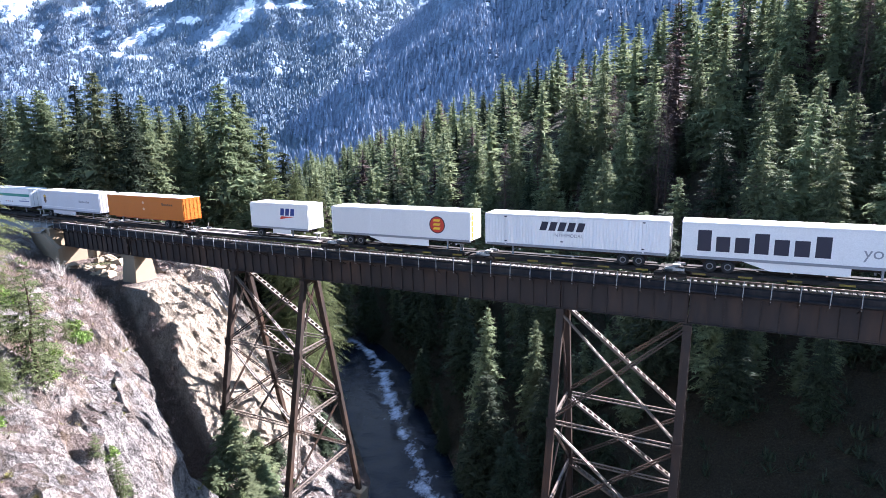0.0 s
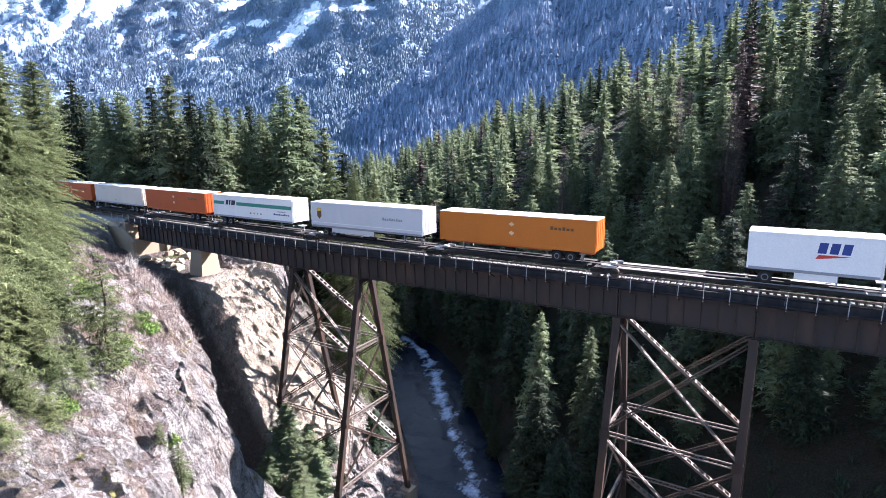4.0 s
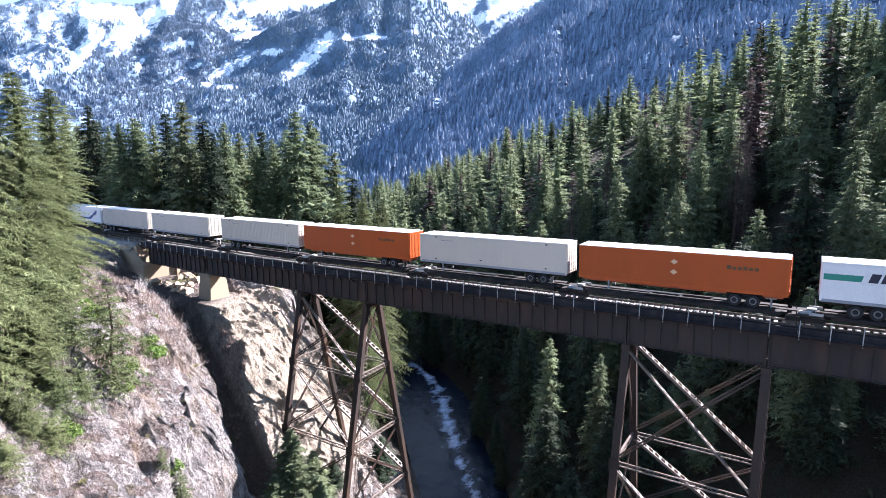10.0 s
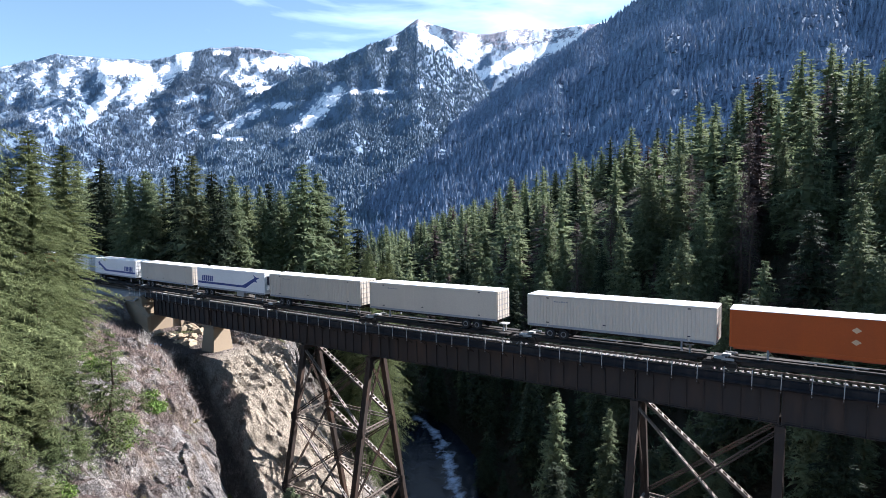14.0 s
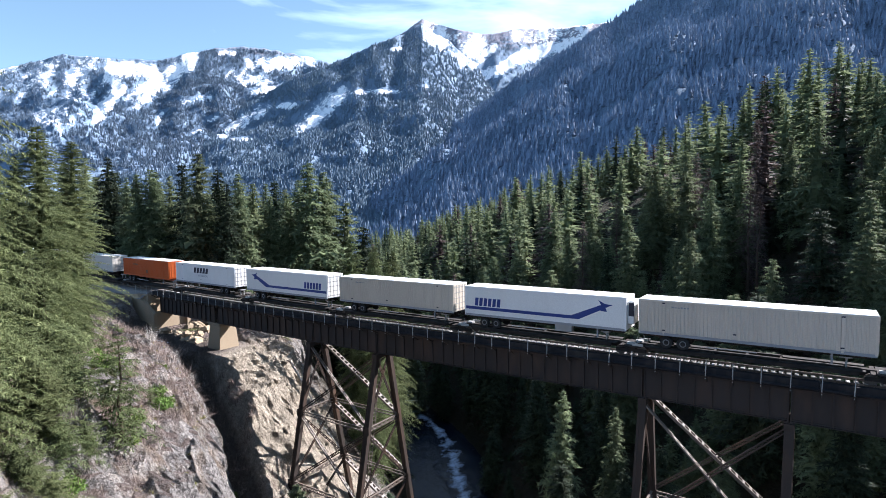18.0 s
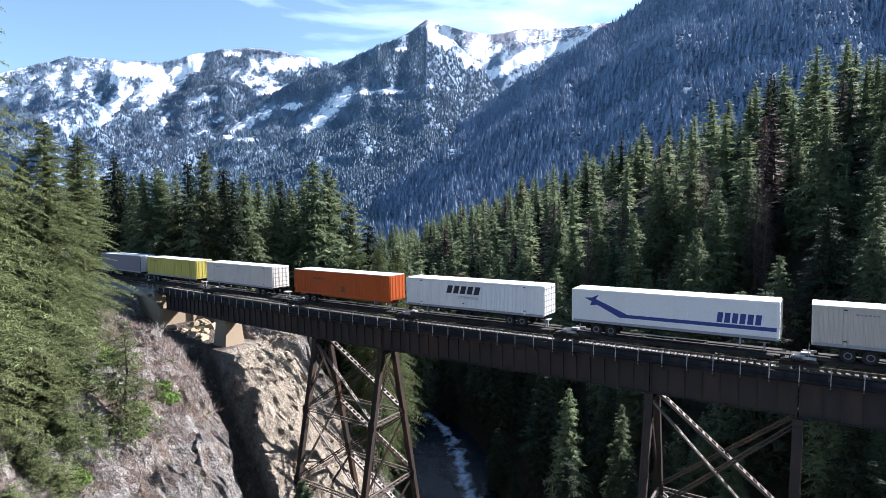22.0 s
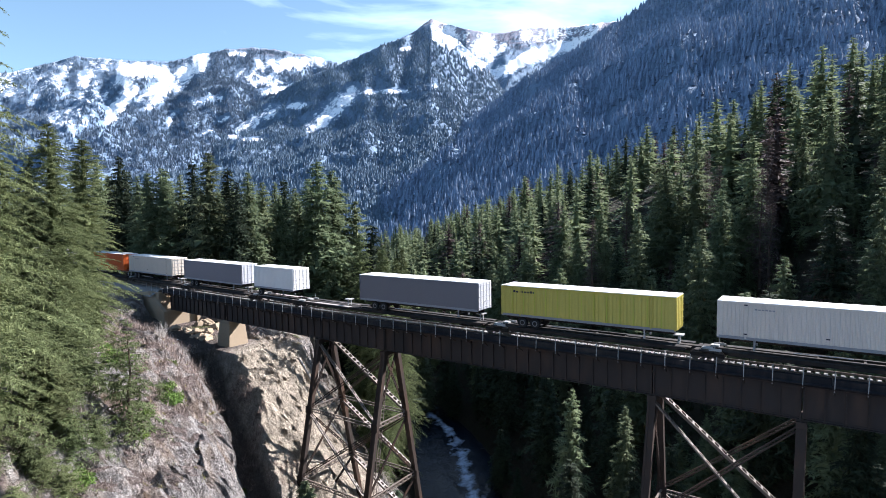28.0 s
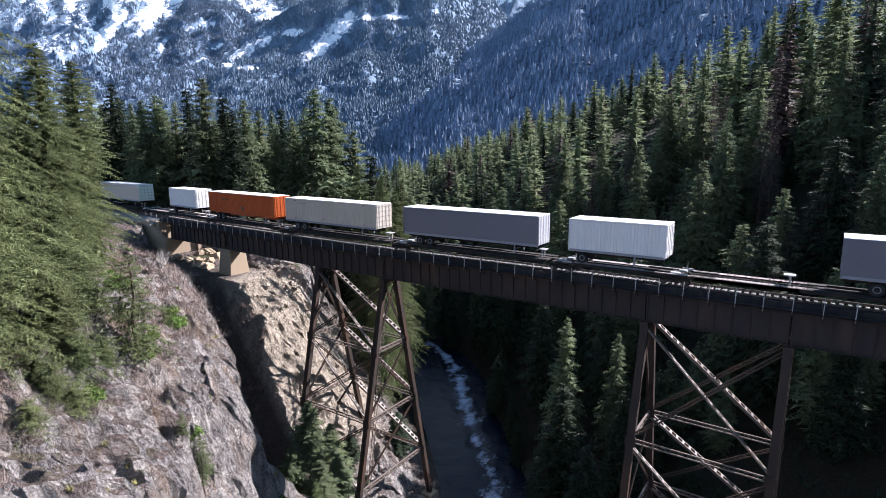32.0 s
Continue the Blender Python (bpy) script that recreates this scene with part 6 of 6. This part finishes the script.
cones = [star_cone(3, 4, 60 + i, 0.25) for i in range(5)]
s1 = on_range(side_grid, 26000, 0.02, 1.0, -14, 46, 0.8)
scatter("mountainside_forest", s1, rng.uniform(9, 22, len(s1)), [star_cone(4, 5, 66 + i, 0.24) for i in range(5)], M_LEAF_FAR_HAZED, "dense dark conifer forest on the steep mountainside")
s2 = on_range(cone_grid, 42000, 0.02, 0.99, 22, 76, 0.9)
scatter("shoulder_forest", s2, rng.uniform(9, 21, len(s2)), cones, M_LEAF_RANGE_HAZED, "dense conifer forest on the mountain shoulder, tinted haze-blue")
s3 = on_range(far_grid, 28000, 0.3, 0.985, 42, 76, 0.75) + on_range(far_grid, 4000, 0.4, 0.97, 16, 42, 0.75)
scatter("range_forest", s3, rng.uniform(9, 21, len(s3)), cones, M_LEAF_RANGE_HAZED, "conifer forest below the snowy range, tinted haze-blue")
# ---- rocks, logs, shrubs on the cliff ----
def rock_mesh(seed):
    bm = bmesh.new()
    bmesh.ops.create_icosphere(bm, subdivisions=3, radius=1.0)
    off = Vector((seed * 3.1, seed * 1.7, 0))
    for v in bm.verts:
        n = v.co.normalized()
        v.co = n * (0.8 + 0.45 * noise.noise(n * 1.3 + off) + 0.16 * noise.noise(n * 4 + off))
        for ax in (Vector((0.8, 0.3, 0.5)), Vector((-0.5, 0.8, 0.2)), Vector((0.1, -0.7, 0.7))):
            a = ax.normalized()
            d = v.co.dot(a) - 0.62
            if d > 0:
                v.co -= a * d * 0.9
        v.co.z *= 0.75
    me = bpy.data.meshes.new("boulder")
    bm.to_mesh(me)
    bm.free()
    me.materials.append(M_GROUND)
    return me


ROCKS = [rock_mesh(i) for i in range(4)]
TAN_ROCKS = [m.copy() for m in ROCKS]
for m in TAN_ROCKS:
    m.materials[0] = M_CONC
for i in range(36):
    u, y = rng.uniform(-14, -4), rng.uniform(-30, 25)
    x = u * 1.28 - 30 - 0.8 * y
    s = rng.uniform(0.35, 1.5) * (1.3 if u > -12 else 1)
    b = new("boulder", ROCKS[i % 4])
    b.matrix_world = pose(x, y, float(land(x, y)) - s * 0.15, rng.uniform(-30, 30), rng.uniform(-30, 30), rng.uniform(0, 360))
    b.scale = (s, s * rng.uniform(0.7, 1.2), s)
    tagged(b, "angular pale grey boulder lying on the rocky bank", "boulder", "boulders on the bank")
for i in range(120):
    y = rng.uniform(-25, 60)
    u = rng.uniform(0.5, 13.5) if i < 50 else (rng.uniform(-5, 3.5) if i < 90 else rng.uniform(10.5, 14))
    x = u * 1.28 - 30 - 0.8 * y
    s = rng.uniform(0.4, 1.3)
    b = new("boulder", ROCKS[i % 4])
    b.matrix_world = pose(x, y, max(-41.9, float(land(x, y)) - 0.1), rng.uniform(-30, 30), rng.uniform(-30, 30), rng.uniform(0, 360))
    b.scale = (s, s, s)
    tagged(b, "wet dark boulder in the river bed", "boulder", "boulders in the river")


for i in range(16):
    x, y, s = rng.uniform(-87, -77), rng.uniform(-1.0, 6.0), rng.uniform(0.5, 1.6)
    b = new("boulder", TAN_ROCKS[i % 4])
    b.matrix_world = pose(x, y, float(land(x, y)) + s * 0.15, rng.uniform(-20, 20), rng.uniform(-20, 20), rng.uniform(0, 360))
    b.scale = (s, s, s * 0.8)
    tagged(b, "pale tan broken rock heaped under the bridge end", "boulder", "rubble under the bridge")


def log(p, length, turn, tilt, r, label):
    bm = bmesh.new()
    last = None
    for i in range(7):
        f = i / 6
        rr = r * (1 - 0.55 * f)
        ring = [bm.verts.new((length * f, rr * math.cos(k * 0.785) + 0.1 * math.sin(3 * f), rr * math.sin(k * 0.785))) for k in range(8)]
        if last:
            for k in range(8):
                bm.faces.new((last[k], last[(k + 1) % 8], ring[(k + 1) % 8], ring[k]))
        else:
            bm.faces.new(ring[::-1])
        last = ring
    bm.faces.new(last)
    me = bpy.data.meshes.new("fallen_log")
    bm.to_mesh(me)
    bm.free()
    me.materials.append(M_LOG)
    ob = new("fallen_log", me)
    ob.matrix_world = pose(*p, 0, tilt, turn)
    return tagged(ob, label, "log", "fallen logs")


for x, y, n, turn in ((-56.5, -9.6, 9.0, -28), (-55.0, -10.4, 7.0, -20), (-39.6, -26.2, 3.4, 4), (-52.0, -11.0, 5.0, -35), (-66.0, 8.0, 8.0, 20), (-62.0, 10.0, 6.0, 40)):
    z0 = float(land(x, y))
    xe, ye = x + n * math.cos(radians(turn)), y + n * math.sin(radians(turn))
    tilt = -math.degrees(math.atan2(float(land(xe, ye)) - z0, n))
    log((x, y, z0 + 0.3), n, turn, tilt, 0.2, "bleached fallen log lying down the cliff")


def tuft_arrays(count, size, r, spread=1.0, thin=0.05):
    """Fine twigs or leaves that fan out from the ground."""
    a, tl = r.uniform(0, 6.283, count), r.uniform(0.1, 1.1, count) * spread
    h = size * r.uniform(0.5, 1.1, count)
    bx, by = r.uniform(-0.35, 0.35, count) * size, r.uniform(-0.35, 0.35, count) * size
    tip = np.stack([bx + np.cos(a) * np.sin(tl) * h, by + np.sin(a) * np.sin(tl) * h, np.cos(tl) * h], 1)
    w = thin * size
    p0 = np.stack([bx * 0.6 - np.sin(a) * w, by * 0.6 + np.cos(a) * w, np.zeros(count)], 1)
    p1 = np.stack([bx * 0.6 + np.sin(a) * w, by * 0.6 - np.cos(a) * w, np.zeros(count)], 1)
    return np.stack([p0, p1, tip], 1)


def strew(name, count, region, sizes, per, mat, label, keep, spread=1.0, thin=0.05):
    out, made = [], 0
    while made < count:
        y = rng.uniform(*region[1])
        u = rng.uniform(*region[0])
        x = u * 1.28 - 30 - 0.8 * y
        if not keep(x, y, u):
            made += 0.02
            continue
        z = float(land(x, y))
        steep = abs(float(land(x + 0.6, y)) - z) + abs(float(land(x, y + 0.6)) - z)
        made += 0.2
        if steep > 2.2:
            continue
        made += 0.8
        s = rng.uniform(*sizes)
        out.append(tuft_arrays(per, s, rng, spread, thin) + (x, y, z - 0.08))
    ob = new(name, crown_mesh(name, np.concatenate(out), mat))
    return tagged(ob, label, "brush", kind="stuff")


off_track = lambda x, y, u: abs(y - track_y(x)) > 4.5 or x > -90
brushy = lambda x, y, u: off_track(x, y, u) and float(waves(np.array([x]), np.array([y]), 61, 6, 4, 0.6)[0]) > (-0.3 if u < -25 else 0.3)
strew("dry_brush", 5200, ((-46, -15), (-48, -3)), (0.4, 1.3), 24, M_BRUSH, "dry grey-brown brush and dead grass on the rocks", brushy, 1.45, 0.02)
strew("forest_undergrowth", 2200, ((9, 80), (0, 95)), (0.5, 1.8), 16, M_LEAF_DARK_SHADED, "low undergrowth darkened for the shaded forest floor", lambda x, y, u: True, 1.2, 0.09)
strew("moss_tufts", 700, ((-44, -18), (-46, -10)), (0.2, 0.5), 30, M_BRUSHGREEN, "yellow-green moss and grass cushions on the rocks", off_track, 1.3, 0.05)


def shrub_mesh(seed, n, size):
    r = np.random.default_rng(seed)
    c = r.normal(0, 1, (n, 3))
    c /= np.linalg.norm(c, axis=1)[:, None]
    c *= (r.uniform(0.35, 1.0, n) ** 0.5)[:, None] * np.array((1.0, 1.0, 0.75)) * size
    c[:, 2] = np.abs(c[:, 2]) * (1 + 0.3 * np.sin(c[:, 0] * 4 / size))
    d1, d2 = r.normal(0, 0.11 * size, (n, 3)), r.normal(0, 0.11 * size, (n, 3))
    return np.stack([c, c + d1, c + d2], 1)


SHRUBS = [crown_mesh("shrub_leaves", shrub_mesh(70 + i, 900, 1.0), M_SHRUB) for i in range(3)]
bm = bmesh.new()
for k in range(9):
    tube(bm, (0, 0, -0.2), (0.6 * math.cos(k * 0.7), 0.6 * math.sin(k * 0.7), 0.7), 0.04, 0.01, 5, False)
STEMS = bpy.data.meshes.new("shrub_stems")
bm.to_mesh(STEMS)
bm.free()
STEMS.materials.append(M_TWIG)
for i, (x, y, s) in enumerate(((-45.8, -24.2, 1.3), (-44.6, -24.8, 1.0), (-47.2, -23.6, 0.9), (-49.5, -26.5, 1.2), (-40.0, -30.0, 1.0), (-38.5, -33.5, 0.9), (-42.5, -28.0, 0.8), (-36.0, -35.5, 1.1), (-33.5, -30.5, 0.8),
                               (-52.0, -20.5, 0.8), (-57.0, -9.0, 0.9), (-38.0, -40.0, 1.3), (-44.0, -38.0, 1.4), (-47.5, -36.0, 1.2), (-41.0, -41.0, 1.7), (-43.0, -40.0, 1.6), (-50.0, -34.0, 1.5), (-53.0, -26.0, 1.0), (-37.0, -21.0, 0.9), (-34.0, -24.0, 0.8))):
    t = thing("shrub", pose(x, y, float(land(x, y)), 0, 0, i * 67), "leafy green shrub growing on the rocky spur", "shrub", "shrubs on the spur")
    shared("leaves", SHRUBS[i % 3], t, Matrix())
    shared("stems", STEMS, t, Matrix())
    t.scale = (s, s, s * 0.85)



def clump(name, x, y, tufts, count, area, size, spread, thin, mat, label, category, group):
    """One low plant or bare bush: tufts of fine blades over a small area."""
    z0 = float(land(x, y))
    out = []
    for i in range(tufts):
        dx, dy = rng.normal(0, area, 2) if tufts > 1 else (0.0, 0.0)
        out.append(tuft_arrays(count, size * rng.uniform(0.7, 1.2), rng, spread, thin) + (dx, dy, float(land(x + dx, y + dy)) - z0 - 0.08))
    ob = new(name, crown_mesh(name, np.concatenate(out), mat))
    ob.matrix_world = pose(x, y, z0)
    return tagged(ob, label, category, group)


for x, y, s in ((-36.3, -33.5, 1.1), (-33.4, -36.4, 1.2), (-33.9, -36.0, 0.9), (-36.6, -34.2, 0.9), (-37.8, -26.6, 0.6), (-30.8, -29.0, 0.8), (-44.0, -27.0, 0.8), (-34.2, -33.4, 0.7), (-46.0, -22.6, 0.6)):
    clump("moss_cushion", x, y, 40, 40, 0.45 * s, 0.22, 1.4, 0.05, M_BRUSHGREEN, "yellow-green mossy cushion on the rock", "moss", "moss cushions")
for x, y, s in ((-66.8, -7.0, 2.2), (-65.2, -8.6, 1.8), (-42.8, -22.7, 1.4), (-43.6, -22.0, 1.6), (-38.0, -34.2, 1.8), (-39.6, -33.6, 2.2), (-36.4, -36.4, 1.5), (-58.4, -17.6, 1.6), (-56.0, -17.0, 1.4), (-54.0, -16.0, 1.5), (-61.0, -13.5, 1.7), (-50.0, -20.5, 1.3)):
    clump("bare_bush", x, y, 1, 170, 0.0, s, 1.0, 0.007, M_BARETWIG, "leafless bush of bleached grey twigs at the cliff edge", "bush", "bare bushes")
# a pale sheet of metal left beside the bridge end
sheet_metal = new("metal_sheet", bpy.data.meshes.new("metal_sheet"))
bm = boxes((-1.5, 1.5, -0.5, 0.5, 0.0, 0.03))
bm.to_mesh(sheet_metal.data)
bm.free()
sheet_metal.data.materials.append(M_GREY)
sheet_metal.matrix_world = pose(-80.0, -4.5, float(land(-80.0, -4.5)) + 0.35, 6, 4, 12)
tagged(sheet_metal, "pale bluish metal sheet lying on the bank", "metal sheet")
# ---- what moves ----
def motions():
    for ob, x0, n in MOVING:
        rows = []
        for i in range(33):
            x = x0 + SPEED * i
            a, b = track_at(x)[0], track_at(x + n)[0]
            d = b - a
            rows.append((float(i), pose(a.x, a.y, a.z, 0, -math.degrees(math.atan2(d.z, math.hypot(d.x, d.y))), math.degrees(math.atan2(d.y, d.x)))))
        walk(ob, rows)


motions()
